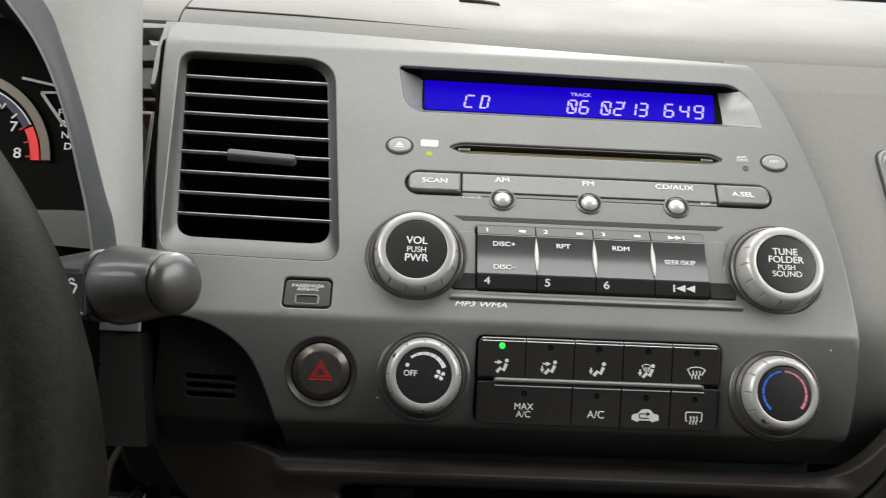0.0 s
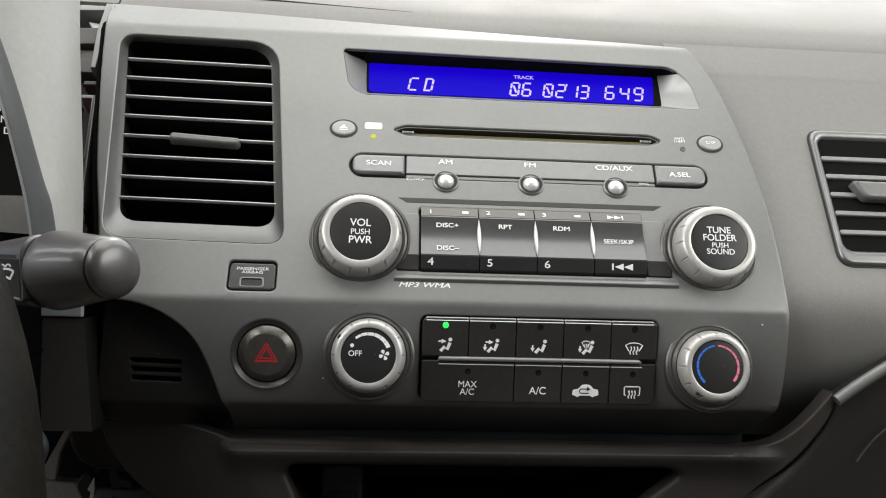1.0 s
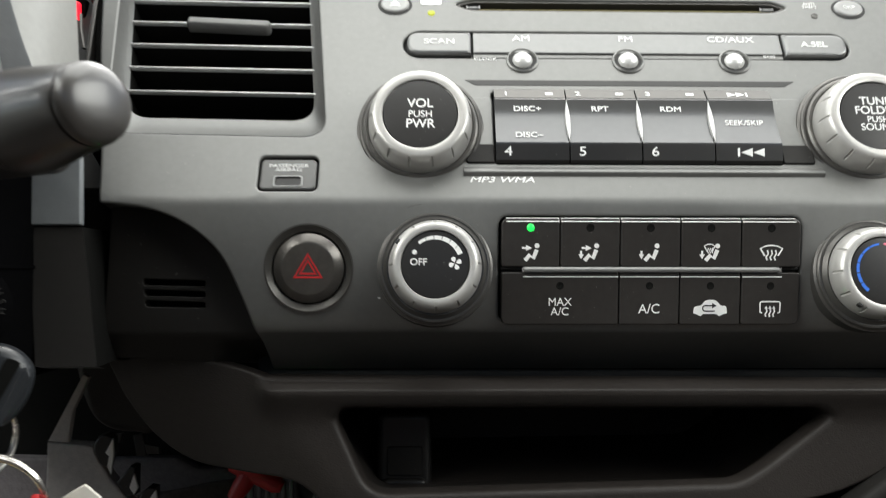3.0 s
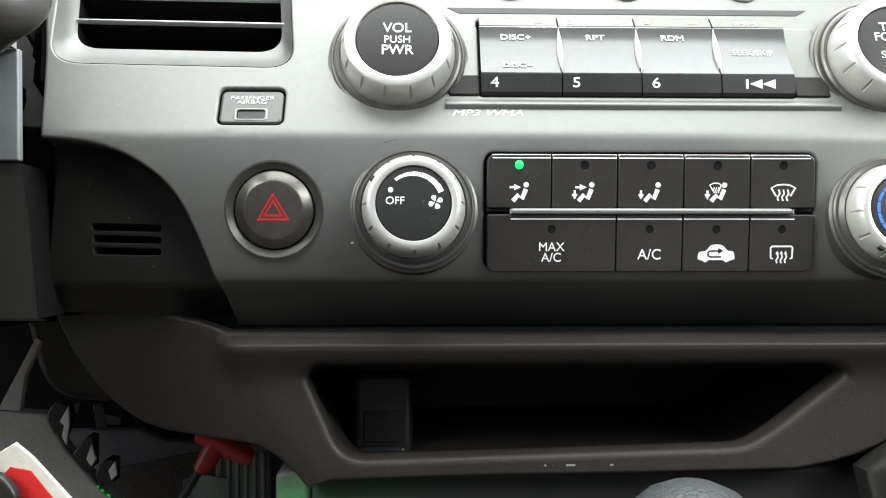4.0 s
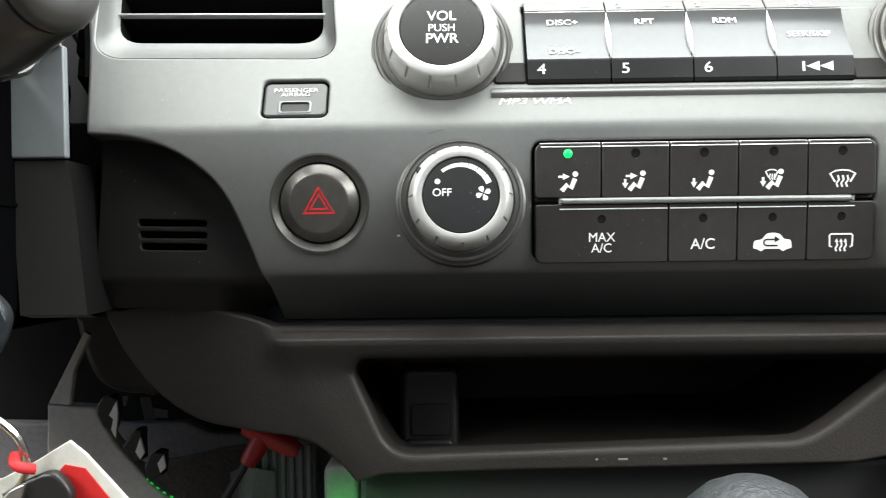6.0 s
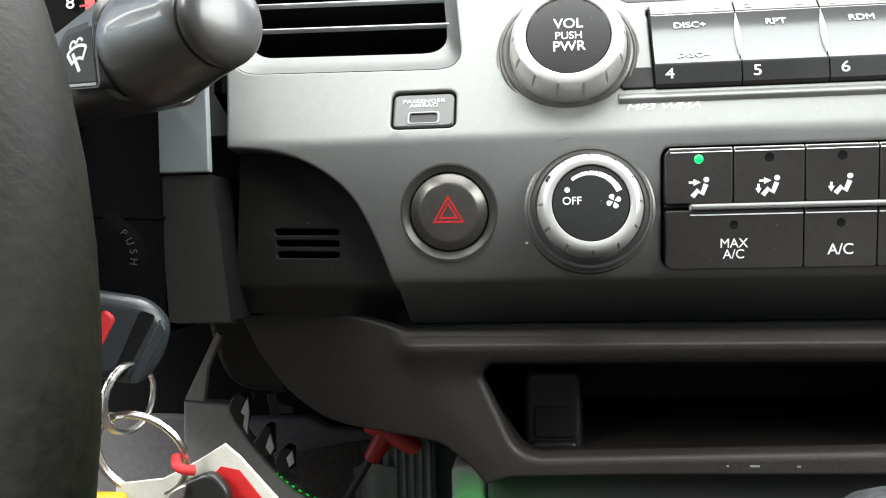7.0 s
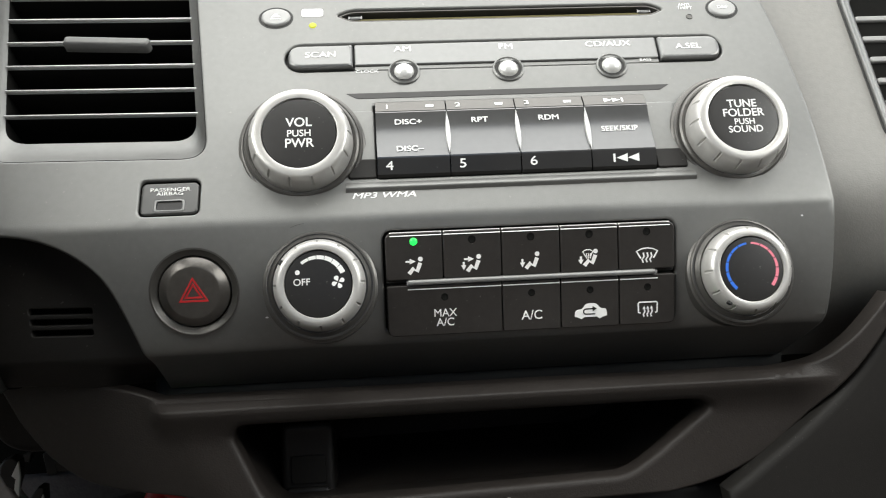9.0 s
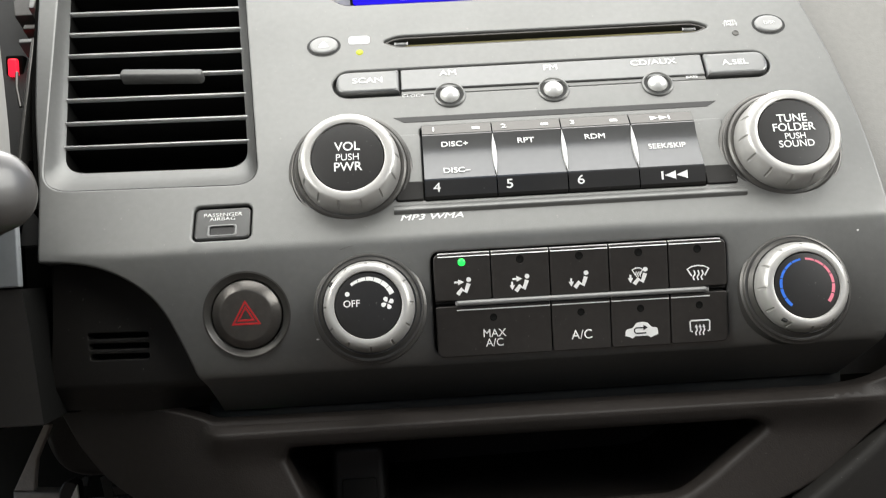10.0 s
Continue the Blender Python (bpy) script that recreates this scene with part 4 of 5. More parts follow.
lettering("PASSENGER\nAIRBAG", 1.45, WHITE, airbag, 0, 2.6, -0.35, bold=0.0, squeeze=1.3)

# ---- centre air vent ----
vent = thing("center_air_vent", "grey framed centre air vent with eight horizontal slats", "air vent", on_face(0, 0))
part("vent_frame", ramp(VENT_OUT, -0.2, VENT_IN, -7.0, mid=0.5), SILVER, vent, "sloping grey frame")
# Duct, fins and slat rears are near black: their shade is painted in.
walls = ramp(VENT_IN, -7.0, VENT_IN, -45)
part("duct", walls, VOID, vent, "air duct, its shade painted near black")
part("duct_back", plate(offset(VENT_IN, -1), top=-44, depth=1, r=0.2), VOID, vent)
def bar_between(xl, xr, y, dy, prof):
    bm = bmesh.new()
    rings = [[bm.verts.new((x, y + a + d, b)) for a, b in prof] for x, d in ((xl, 0), (xr, dy))]
    for i in range(len(prof)):
        j = (i + 1) % len(prof)
        bm.faces.new((rings[0][i], rings[0][j], rings[1][j], rings[1][i]))
    return bm


for k in range(8):
    y, xl, xr = 43.4 - 11.65 * k, -193.4 + 1.25 * k, -124.3 + 1.22 * k
    # The pale front bar paints the light that each slat's edge catches.
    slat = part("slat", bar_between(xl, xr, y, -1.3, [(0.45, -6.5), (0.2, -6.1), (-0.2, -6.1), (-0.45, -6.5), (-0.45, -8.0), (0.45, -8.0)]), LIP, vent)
    part("blade", bar_between(xl, xr, y, -1.3, [(0.55, -8.0), (-0.55, -8.0), (-0.9, -24), (0.9, -24)]), VOID, slat, "rear of the slat, its shade painted near black")
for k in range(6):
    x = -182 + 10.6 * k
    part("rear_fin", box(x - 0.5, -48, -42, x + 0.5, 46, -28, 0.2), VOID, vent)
part("slider_tab", plate(rounded([(-167.0, -7.3), (-135.4, -9.1), (-134.6, -5.4), (-166.2, -3.4)], [1.2, 1.8, 1.8, 1.2], 4), top=-2.6, depth=5, r=1.0, closed=True), SLIDER, vent, "grey slider on the middle slat")

# ---- things placed in the cabin's own axes; millimetres ----
def wpart(name, bm, mat, parent, label="", sharp=35, smooth=True):
    """Like part(), for a mesh built in the cabin's axes."""
    bmesh.ops.scale(bm, vec=(MM,) * 3, verts=bm.verts)
    top = parent
    m = parent.matrix_basis
    while top.parent:
        top = top.parent
        m = top.matrix_basis @ m
    bmesh.ops.transform(bm, matrix=m.inverted(), verts=bm.verts)
    return part(name, bm, mat, parent, label, scale=1, sharp=sharp, smooth=smooth)


def upright(bm, y0, bulge=None):
    """Stands a plate up so that it faces the driver: its y becomes height, its z comes out towards the driver."""
    for v in bm.verts:
        x, h, out = v.co
        v.co = (x, y0 - out + (bulge(x, h) if bulge else 0), h)
    return bm


def at(x, y, z):
    return Matrix.Translation((x * MM, y * MM, z * MM))


# passenger air vent
rvent = thing("passenger_air_vent", "grey framed air vent with slanting side and horizontal slats", "air vent", on_face(0, 0, -9.5))
RV_OUT = rounded([(143.5, -62.5), (255, -62.5), (255, 18.5), (143.5, 18.5)], [8, 8, 8, 8], 6)
RV_IN = rounded([(148.2, -53.5), (250, -53.5), (250, 12), (148.6, 12)], [5, 6, 6, 4], 6)
part("vent_frame", plate(offset(RV_OUT, 0.8), [RV_IN], 2.2, 8, 1.6, hole_r=3.0), KEYDARK, rvent, "rounded grey frame")
# Flat dark sheets paint the frame's shadow gap and the depth behind slats.
part("shadow_gap", plate(RV_OUT, top=0.4, depth=1, r=0.2), PIT, rvent)
part("duct", plate(offset(RV_IN, -0.5), top=0.5, depth=0.4, r=0.1), VOID, rvent)
for k in range(5):
    y = -0.4 - 10.85 * k
    part("slat", box(147.6, y - 1.4, 0.4, 250, y + 1.4, 2.0, 0.7), SLAT, rvent)
part("slider_tab", plate(rounded([(162, -26.5), (208, -26.5), (208, -16.5), (157, -16.0)], 2.6, 4), top=6.5, depth=5, r=1.9, closed=True), SLIDER, rvent, "grey slider on the middle slat")

# dark recessed side panel with sound slits
side = thing("side_panel", "dark grey curved side panel with three slits", "dashboard panel", at(-155, -30, 468), kind="structure")
SIDE_OUT = [(-188, 468), (-131, 462), (-126, 480), (-122, 520), (-184, 524)]
slits = [rounded([(-172.5 + 0.4 * k, 493.4 - 3.7 * k), (-151, 493.0 - 3.7 * k), (-151, 495.0 - 3.7 * k), (-172.5 + 0.4 * k, 495.6 - 3.7 * k)], 0.9, 3) for k in range(3)]
wpart("panel", upright(plate(rounded(SIDE_OUT, 3, 3), slits, 0, 5, 1.0, hole_r=0.4, lines=[(-186, h, -124, h, 24) for h in (478, 476.5, 475, 474, 472, 470, 468, 466)]), -30, lambda x, h: 0.05 * max(0, -160 - x) + 0.8 * max(0, 477 - h) + 2.0 * max(0, 475 - h) * min(1, max(0, (x + 150) / 14))), DARK, side)
# Near-black backing paints the shade inside the slits.
wpart("slit_backing", upright(box(-176, 480, -8, -146, 497, -6, 0.3), -30), VOID, side)

# console below the fascia: hood strip, open bin, wing
console = thing("lower_console", "charcoal plastic lower console with an open storage bin", "console", at(-20, -20, 412), kind="structure")
CON = smooth_line([(-193, 466.6), (-169, 467.8), (-152, 466.6), (-140, 464.4), (-131, 461.6)], 3)
CON += [(-60, 460.9), (20, 460.7)]
CON += smooth_line([(90, 460.2), (100, 461.2), (107.6, 464.0), (114.4, 469.2), (123.2, 477.6), (131.6, 487.2)], 4)
CON += smooth_line([(132.4, 480.8), (129.7, 475.0), (124.9, 468.2), (114.4, 456), (102.5, 443.6), (91, 432), (70, 421.5), (50, 417)], 3)
CON += [(0, 416.2), (-60, 415.6), (-98, 414.6)]
CON += smooth_line([(-106, 411.5), (-112, 418.5), (-122, 425.0), (-141, 427.0), (-160, 430.0), (-175, 439.5), (-186, 453)], 4)
BIN_OUT = rounded([(-95, 420.8), (34.5, 424.2), (44, 429.9), (67.5, 447.8), (62, 451), (-104, 451.2), (-106.5, 447)], [8, 6, 8, 3, 5, 6, 5], 6)
BIN_IN = rounded([(-93, 416.5), (46, 418.5), (56, 424), (78, 440.5), (73, 444.5), (-106, 445.2), (-110, 441)], [6, 6, 8, 3, 4, 5, 4], 6)


def console_bulge(x, h):
    """How far the face lies back: a rounded top edge, and a wing that turns away beyond a slanting crease."""
    lip = min(1, max(0, (461.2 - h) / 3.4)) * min(1, max(0, (h - 447) / 9)) * min(1, max(0, (x + 135) / 6)) * min(1, max(0, (112 - x) / 14))
    crease = -131 + 0.35 * (462 - h) + 0.006 * (462 - h) ** 2
    away = max(0, crease + 4 - x)
    wing = min(1, max(0, (x - 94) / 26))
    return 0.34 * away * away / (away + 9) - 9.5 * wing * wing * (3 - 2 * wing) - 5.5 * lip


wpart("console_face", upright(plate(CON[::-1], [BIN_OUT], 0, 9, 1.0, hole_r=2.2, lines=[(-180, h, 130, h, 90) for h in (466, 463, 460.5, 460.0, 459.5, 459.0, 458.5, 458.1, 457.7, 457.2, 456.4, 455.6, 454, 452, 448, 444, 440, 436, 432, 428, 424, 420)]), -27.5, console_bulge), CONSOLE, console, sharp=60)
wpart("bin_slope", upright(ramp(BIN_OUT, -2.5, BIN_IN, -33, mid=0.2), -27.5), CONSOLE, console, "sloping rim of the bin")
wpart("bin_walls", upright(ramp(BIN_IN, -33, offset(BIN_IN, 2), -110), -27.5), CONSOLE, console, "black inside of the bin")
wpart("bin_back", upright(plate(offset(BIN_IN, -2), top=-108, depth=2, r=0.3), -27.5), CONSOLE, console)
# Added filler; without it sky light leaks between fascia and console.
wpart("hood_backing", upright(box(-138, 450, -4, 106, 474, 0, 1), -4), PIT, console, "black filler added behind the hood strip to block light")
wpart("lower_void", upright(box(-106, 200, -40, 90, 415, -12, 2), -27.5), PIT, console, "black panel under the bin")
for x, w in ((-24, 3), (-10, 1.2), (-31, 0.7)):
    wpart("scuff", upright(box(x, 418.6, 0, x + w, 419.2, 0.12, 0.1), -27.5), STRIP, console, "pale scuff on the lip")
plug = thing("charger_socket", "black plastic power socket plug in the bin", "socket", at(-84, 8, 412))
wpart("plug_body", upright(box(-94, 412.5, -20, -73, 444, 0, 2.5), 4), BLACK, plug)
wpart("plug_front", upright(box(-90, 420, 0, -76.5, 431, 0.8, 0.8), 4), DARK, plug, "raised front of the plug")
wpart("plug_foot", upright(box(-92, 411.5, -6, -75, 419, 2.2, 1.5), 4), BLACK, plug)

# glove box side with its strip
glove = thing("glove_box", "charcoal plastic glove box panel with a pale strip", "glove box", at(300, 0, 300), kind="structure")
STRIP_LINE = smooth_line([(132.6, 483), (142.3, 489.8), (153.8, 497), (175.8, 509.4), (217, 522.8), (285, 533.4), (500, 540), (770, 540)], 4)
GL = STRIP_LINE[::-1] + smooth_line([(132.1, 479.8), (129.3, 473.2), (121.2, 461.6), (110.8, 450.2), (97.4, 438.8), (83, 428), (69.5, 418)], 3) + [(95, 300), (770, 300)]
wpart("glove_face", upright(plate(GL, [], 0, 10, 3.0), -35.5, lambda x, h: 100 * (max(0, x - 250) / 1000) ** 2), DARK, glove, sharp=60)
wpart("pale_strip", tube([(x, -38 + 100 * (max(0, x - 250) / 1000) ** 2, h + 0.6) for x, h in STRIP_LINE], 2.6, 12), SLIDER, glove, "pale rounded strip")
wpart("glove_seam", tube([(142 + 2 * k, -38.7, 457 + 3 * k - 0.12 * k * k) for k in range(9)], 0.5, 6), PIT, glove, "dark curved seam")

# instrument visor, its flank and the trim beside the column
visor = thing("instrument_visor", "pale grey instrument visor with dark grey edge", "visor", at(-200, -60, 540), kind="structure")
V_OUT = smooth_line([(-330, -70, 690), (-275, -78, 682), (-240, -80, 660), (-217, -80, 635), (-209, -80, 619), (-200, -80, 595), (-191, -80, 566), (-187.5, -80, 556), (-185.2, -79, 541)], 4)
V_IN = smooth_line([(-330, -70, 679), (-280, -78, 671), (-248, -80, 653), (-228, -80, 632), (-217, -80, 617), (-208, -80, 597), (-200, -80, 570), (-196.5, -80, 556), (-194.2, -79, 541)], 4)
V_EDGE = smooth_line([(-330, -20, 770), (-260, -30, 745), (-205, -45, 715), (-196, -45, 680), (-193, -45, 648), (-192, -45, 625), (-190.5, -45, 598), (-188.7, -45, 566), (-187.8, -46.5, 545.5)], 4)


def between(a, b, t, puff=0.0):
    return [tuple(Vector(p) * (1 - t) + Vector(q) * t + Vector((0.5, -0.85, 0)) * puff * 4 * t * (1 - t)) for p, q in zip(a, b)]


FLANK = material("pale_grey_soft_plastic", (0.36, 0.357, 0.34), 0.5, 0.1, 0.18, 0.5, 0.05)
BANDMAT = material("blue_grey_edge_plastic", (0.12, 0.125, 0.13), 0.5, 0, 0.4, 0.5, 0.06)
wpart("flank", sheet([between(V_OUT, V_EDGE, t, 5.5) for t in (0.0, 0.15, 0.3, 0.5, 0.7, 0.85, 0.95, 1.0)] + [[(x - 1.5, y + 2.5, z) for x, y, z in V_EDGE], [(x - 8, y + 6, z) for x, y, z in V_EDGE]], 0), FLANK, visor, "pale grey outer side")
wpart("edge_band", sheet([between(V_OUT, V_IN, t, 1.0) for t in (0.0, 0.1, 0.5, 0.9, 1.0)], 0), BANDMAT, visor, "dark blue-grey edge")
wpart("edge_lip", tube(V_IN, 0.6, 8), STRIP, visor, "thin pale lip")
wpart("inner_side", sheet([V_IN, [(x - 30, 60, z) for x, y, z in V_IN]], 0), DARK, visor, "dark inside")
TRIMMAT = material("blue_grey_trim_plastic", (0.25, 0.265, 0.275), 0.45, 0.2, 0.15, 0.45, 0.05)
trim = thing("column_side_trim", "grey plastic trim beside the steering column", "trim", at(-195, -45, 467), kind="structure")
wpart("upper_trim", upright(plate(rounded([(-205.2, 513.2), (-187.2, 513.2), (-187.6, 546), (-206.4, 546)], 0.6, 3), top=0, depth=2.5, r=0.6, closed=True), -46), TRIMMAT, trim)
# Shaded copy of the trim plastic, for the part that faces down.
TRIMMAT_LOW = material("trim_plastic_shaded_copy", (0.027, 0.0255, 0.024), 0.5, 0, 0.15, 0.45, 0.08)
wpart("lower_trim", sheet([[(-204.6, -44.5, 512.6), (-187.4, -44.5, 512.6)], [(-203.8, -44.2, 500), (-185.6, -44.2, 500)], [(-202, -44.5, 467.3), (-182.2, -44.5, 467.3)], [(-202, -38, 466), (-182.2, -38, 466)]], 0), TRIMMAT_LOW, trim, "lower part, shade of its downward face painted dark")
# Near-black side sheet and backing paint the shade in the gap.
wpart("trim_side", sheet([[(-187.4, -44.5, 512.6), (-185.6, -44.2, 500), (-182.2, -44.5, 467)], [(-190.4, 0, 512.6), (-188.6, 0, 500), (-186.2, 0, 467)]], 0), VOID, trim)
wpart("gap_back", upright(box(-200, 466, -3, -183, 528, 0, 0.5), -14), VOID, trim, "black backing that paints the shade beside the fascia")
clips = thing("fascia_bracket", "bare plastic and metal clips in the gap beside the fascia", "bracket", on_face(0, 0, -9), kind="structure")
part("gap_floor", plate([(-206, -72), (-180, -72), (-200, 88), (-246, 92)], top=-13, depth=2, r=0.2, closed=True), PIT, clips)
WARM = material("beige_clip_plastic", (0.09, 0.085, 0.08), 0.5, 0, 0.3, 0.5, 0.1)
for pts, top, mat in (([(-224, 55), (-211, 56), (-210, 67), (-224, 66)], -2, WARM), ([(-221, 47), (-211, 47), (-211, 54), (-222, 54)], -5, SKIRT), ([(-218, 37), (-210.5, 37), (-211, 46), (-220, 46)], -2, WARM),
                      ([(-226, 76), (-207, 77), (-206.5, 80), (-228, 80)], 0, STRIP), ([(-210, 36), (-207.6, 36), (-207, 60), (-205.5, 79), (-209.5, 79), (-211, 60)], 3, STRIP), ([(-216, 68), (-212, 68), (-212, 73), (-220, 74)], -6, PALE),
                      ([(-214, 30), (-206, 30), (-206, 32.5), (-214, 32.5)], -3, SKIRT), ([(-212, 18.4), (-204.5, 18.6), (-204.5, 20.6), (-212, 20.6)], 1, STRIP), ([(-204.2, -17), (-202, -17), (-204, 19), (-206.6, 19)], 2, STRIP),
                      ([(-201, -44), (-199.5, -44), (-204, 18), (-205.5, 18)], 4, SKIRT), ([(-199, -50), (-192, -50), (-193, -40), (-200, -40)], -2, SHROUD), ([(-196, -62), (-189, -62), (-190, -54), (-197, -54)], -1, SHROUD)):
    part("clip", plate(pts, top=top, depth=14, r=0.5, closed=True), mat, clips)
part("spring_clip", tube([(-211, 4, -1), (-208.5, -6, 1), (-206, -15, 0)], 0.7, 8), SKIRT, clips, "bright spring clip")

red_lamp = thing("indicator_lamp", "small glowing red lamp deep in the gap beside the fascia", "lamp", at(-218.9, 26, 604.6))
wpart("lens", brick_box((-221, 23.5, 600.8), (-216.8, 26, 608.4), 1.2), material("red_lamp_lens", (0.9, 0.012, 0.03), 0.3, 0, 0, 1, 0, glow=1.6), red_lamp, "glowing red lens")
wpart("socket", brick_box((-222.5, 25.6, 599), (-215.3, 30, 610), 0.6), VOID, red_lamp)

# instrument cluster
REDLIT = material("backlit_red_scale", (0.8, 0.02, 0.02), 0.5, 0, 0, 1, 0, glow=0.75)
cluster = thing("instrument_cluster", "black instrument cluster with a white-numbered tachometer", "instrument cluster", at(-300, 50, 590))
CL = Matrix.Rotation(radians(90), 4, "X")
ccx, ccz = -312, 592


def gauge(name, loops, mat, z, label=""):
    bm = bmesh.new()
    for lp in loops:
        plate(lp, top=z, depth=0.4, r=0.05, steps=1, bm=bm)
    return wpart(name, upright(bm, 50), mat, cluster, label, smooth=False)


gauge("face", [rrect(-400, 520, -232, 690, 8)], VOID, 0)
TAN = material("tan_metal_ring", (0.15, 0.128, 0.1), 0.45, 0.4, 0, 1, 0.05)
gauge("bezel_ring", [stroke(arc(ccx, ccz, 42.3, 0, 150, 30), 4.6)], TAN, 2.5, "tan metal ring")
gauge("red_zone", [stroke(arc(ccx, ccz, 36.2, 0, 27, 10), 4.4)], REDLIT, 1.2, "red zone of the scale")
gauge("scale_line", [stroke(arc(ccx, ccz, 37.8, 29, 150, 24), 0.7)], WHITE, 1.2)
gauge("scale_band", [stroke(arc(ccx, ccz, 35.5, 29, 150, 24), 3.6)], material("violet_scale_band", (0.02, 0.016, 0.07), 0.5, 0, 0, 1, 0.05), 1.0)
for k in range(9):
    a = 3 + 13 * k
    gauge("tick", [stroke([(ccx + r * math.cos(radians(a)), ccz + r * math.sin(radians(a))) for r in (31.5, 35)], 0.9)], WHITE if k > 2 else RED, 1.4)
gauge("frame_line", [stroke([(-284, 634), (-262, 630)], 1.4), stroke([(-274, 627), (-262, 611)], 1.6), stroke([(-262, 611), (-240, 612)], 1.6), stroke([(-274, 627), (-240, 628)], 1.2)], STRIP, 2.0)
dial = new("dial_lettering")
dial.parent = cluster
dial.matrix_local = Matrix.Translation((300 * MM, -1.6 * MM, -590 * MM)) @ CL
for word, x, z, h in (("8", -284.5, 595, 5.4), ("7", -287, 608.5, 5.4), ("6", -296, 620, 5.4), ("P", -263.5, 617, 3.6), ("R", -262, 611.2, 3.6), ("N", -260.6, 605.4, 3.6), ("D", -259, 599.6, 3.6)):
    lettering(word, h, WHITE, dial, x, z, 0.2, bold=0.06, squeeze=1.15)
cowl = sheet([[(x, 25 - 0.4 * k, 559 + 6.5 * math.sin(math.pi * (x + 330) / 180) - 4 * k) for x in range(-330, -205, 8)] for k in range(9)], 0)
wpart("lower_cowl", cowl, SKIRT, cluster, "grey lower cowl")

# steering wheel
LEATHER = material("black_green_leather", (0.0060, 0.0054, 0.0035), 0.55, 0, 0.2, 1.2, 0.6, spec=0.1)
wheel = thing("steering_wheel", "black leather steering wheel rim with smooth grain", "steering wheel", Matrix.Translation((-0.3362, -0.2125, 0.4486)) @ Matrix.Rotation(radians(90 - 22), 4, "X"))
part("rim", tube([(182 * math.cos(math.tau * k / 96), 182 * math.sin(math.tau * k / 96), 0) for k in range(96)], 15.2, 24, closed=True, flat=1.1), LEATHER, wheel)
part("hub", lathe([(0, -10), (60, -12), (70, -22), (66, -45), (0, -50)], 40), DARK, wheel)
for a in (180, 0, 270):
    c, s_ = math.cos(radians(a)), math.sin(radians(a))
    part("spoke", tube([(60 * c, 60 * s_, -25), (120 * c, 120 * s_, -16), (176 * c, 176 * s_, -2)], [17, 13, 10], 12, flat=0.45), DARK, wheel)

# steering column and wiper stalk
column = thing("steering_column", "black plastic steering column shroud", "steering column", at(-262, -20, 460))
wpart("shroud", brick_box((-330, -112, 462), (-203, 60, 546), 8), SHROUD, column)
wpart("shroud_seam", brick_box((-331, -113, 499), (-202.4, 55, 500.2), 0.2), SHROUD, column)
ign_m = Matrix.Translation((-0.206, -0.082, 0.488)) @ Vector((0.55, -0.8, 0.12)).to_track_quat("Z", "Y").to_matrix().to_4x4()
ignition = new("ignition_lock")
ignition.parent = column
ignition.matrix_local = column.matrix_basis.inverted() @ ign_m
part("lock_ring", lathe([(0, 4), (9, 4), (11, 3.4), (13.5, 1), (14, -14)], 48), SHROUD, ignition)
for k, ch in enumerate("PUSH"):
    o = lettering(ch, 2.0, DARK, ignition, 0, 0, 0, "lock_lettering")
    a = 40 - 16 * k
    o.matrix_local = Matrix.Rotation(radians(a - 90), 4, "Z") @ Matrix.Translation((0, 10 * MM, 4.1 * MM))

STALK_AXIS = Vector((0.811, -0.582, 0.06)).normalized()
STALK_FRONT = Vector((0, 0, -1)).cross(STALK_AXIS).normalized()
stalk_at = Vector((-0.1467, -0.1381, 0.5351))
stalk_m = Matrix.Translation(stalk_at) @ STALK_AXIS.to_track_quat("Z", "Y").to_matrix().to_4x4()
STALKMAT = material("dark_warm_grey_stalk", (0.048, 0.0435, 0.040), 0.36, 0, 0.1, 0.4, 0.05, spec=1.0, coat=0.25)
stalk = thing("wiper_stalk", "dark grey wiper stalk with a rounded end cap", "stalk", stalk_m)
part("end_cap", lathe([(0, 2.6), (3.5, 2.4), (6.2, 1.9), (8.0, 1.0), (9.0, -0.2), (9.3, -1.4), (9.0, -1.9), (8.4, -2.0)], 64), STALKMAT, stalk, "rounded end cap")
part("cap_groove", lathe([(8.5, -1.5), (8.5, -3.2)], 48), PIT, stalk)
part("grip", lathe([(8.4, -2.5), (9.2, -2.7), (9.5, -3.4), (10.0, -8), (11.2, -16), (12.2, -23), (12.5, -26.4), (12.3, -27.2), (11.0, -27.4), (8, -27.4)], 64), STALKMAT, stalk)
part("seam_ring", lathe([(11.0, -27.0), (11.0, -28.6)], 48), PIT, stalk)
boot = bmesh.new()
rows = []
for k in range(10):
    z = -28.2 - 6 * k
    rows.append([(x * (1 - 0.035 * k), y * (1 - 0.03 * k), z) for x, y in rrect(-12.3, -11.5, 12.3, 11.0, 6.5, 6)])
rows.insert(0, [(x * 0.94, y * 0.94, -27.6) for x, y in rrect(-12.3, -11.5, 12.3, 11.0, 6.5, 6)])
rings = [[boot.verts.new(p) for p in r] for r in rows]
for a, b in zip(rings, rings[1:]):
    for i in range(len(a)):
        j = (i + 1) % len(a)
        boot.faces.new((a[i], a[j], b[j], b[i]))
boot.faces.new(rings[0])
part("arm", boot, STALKMAT, stalk, "flat-sided arm of the stalk")
STALK_UP = STALK_FRONT.cross(STALK_AXIS).normalized()
sign_m = Matrix.Translation(stalk_at + STALK_FRONT * 0.0119) @ Matrix((STALK_AXIS, STALK_UP, STALK_FRONT)).transposed().to_4x4()
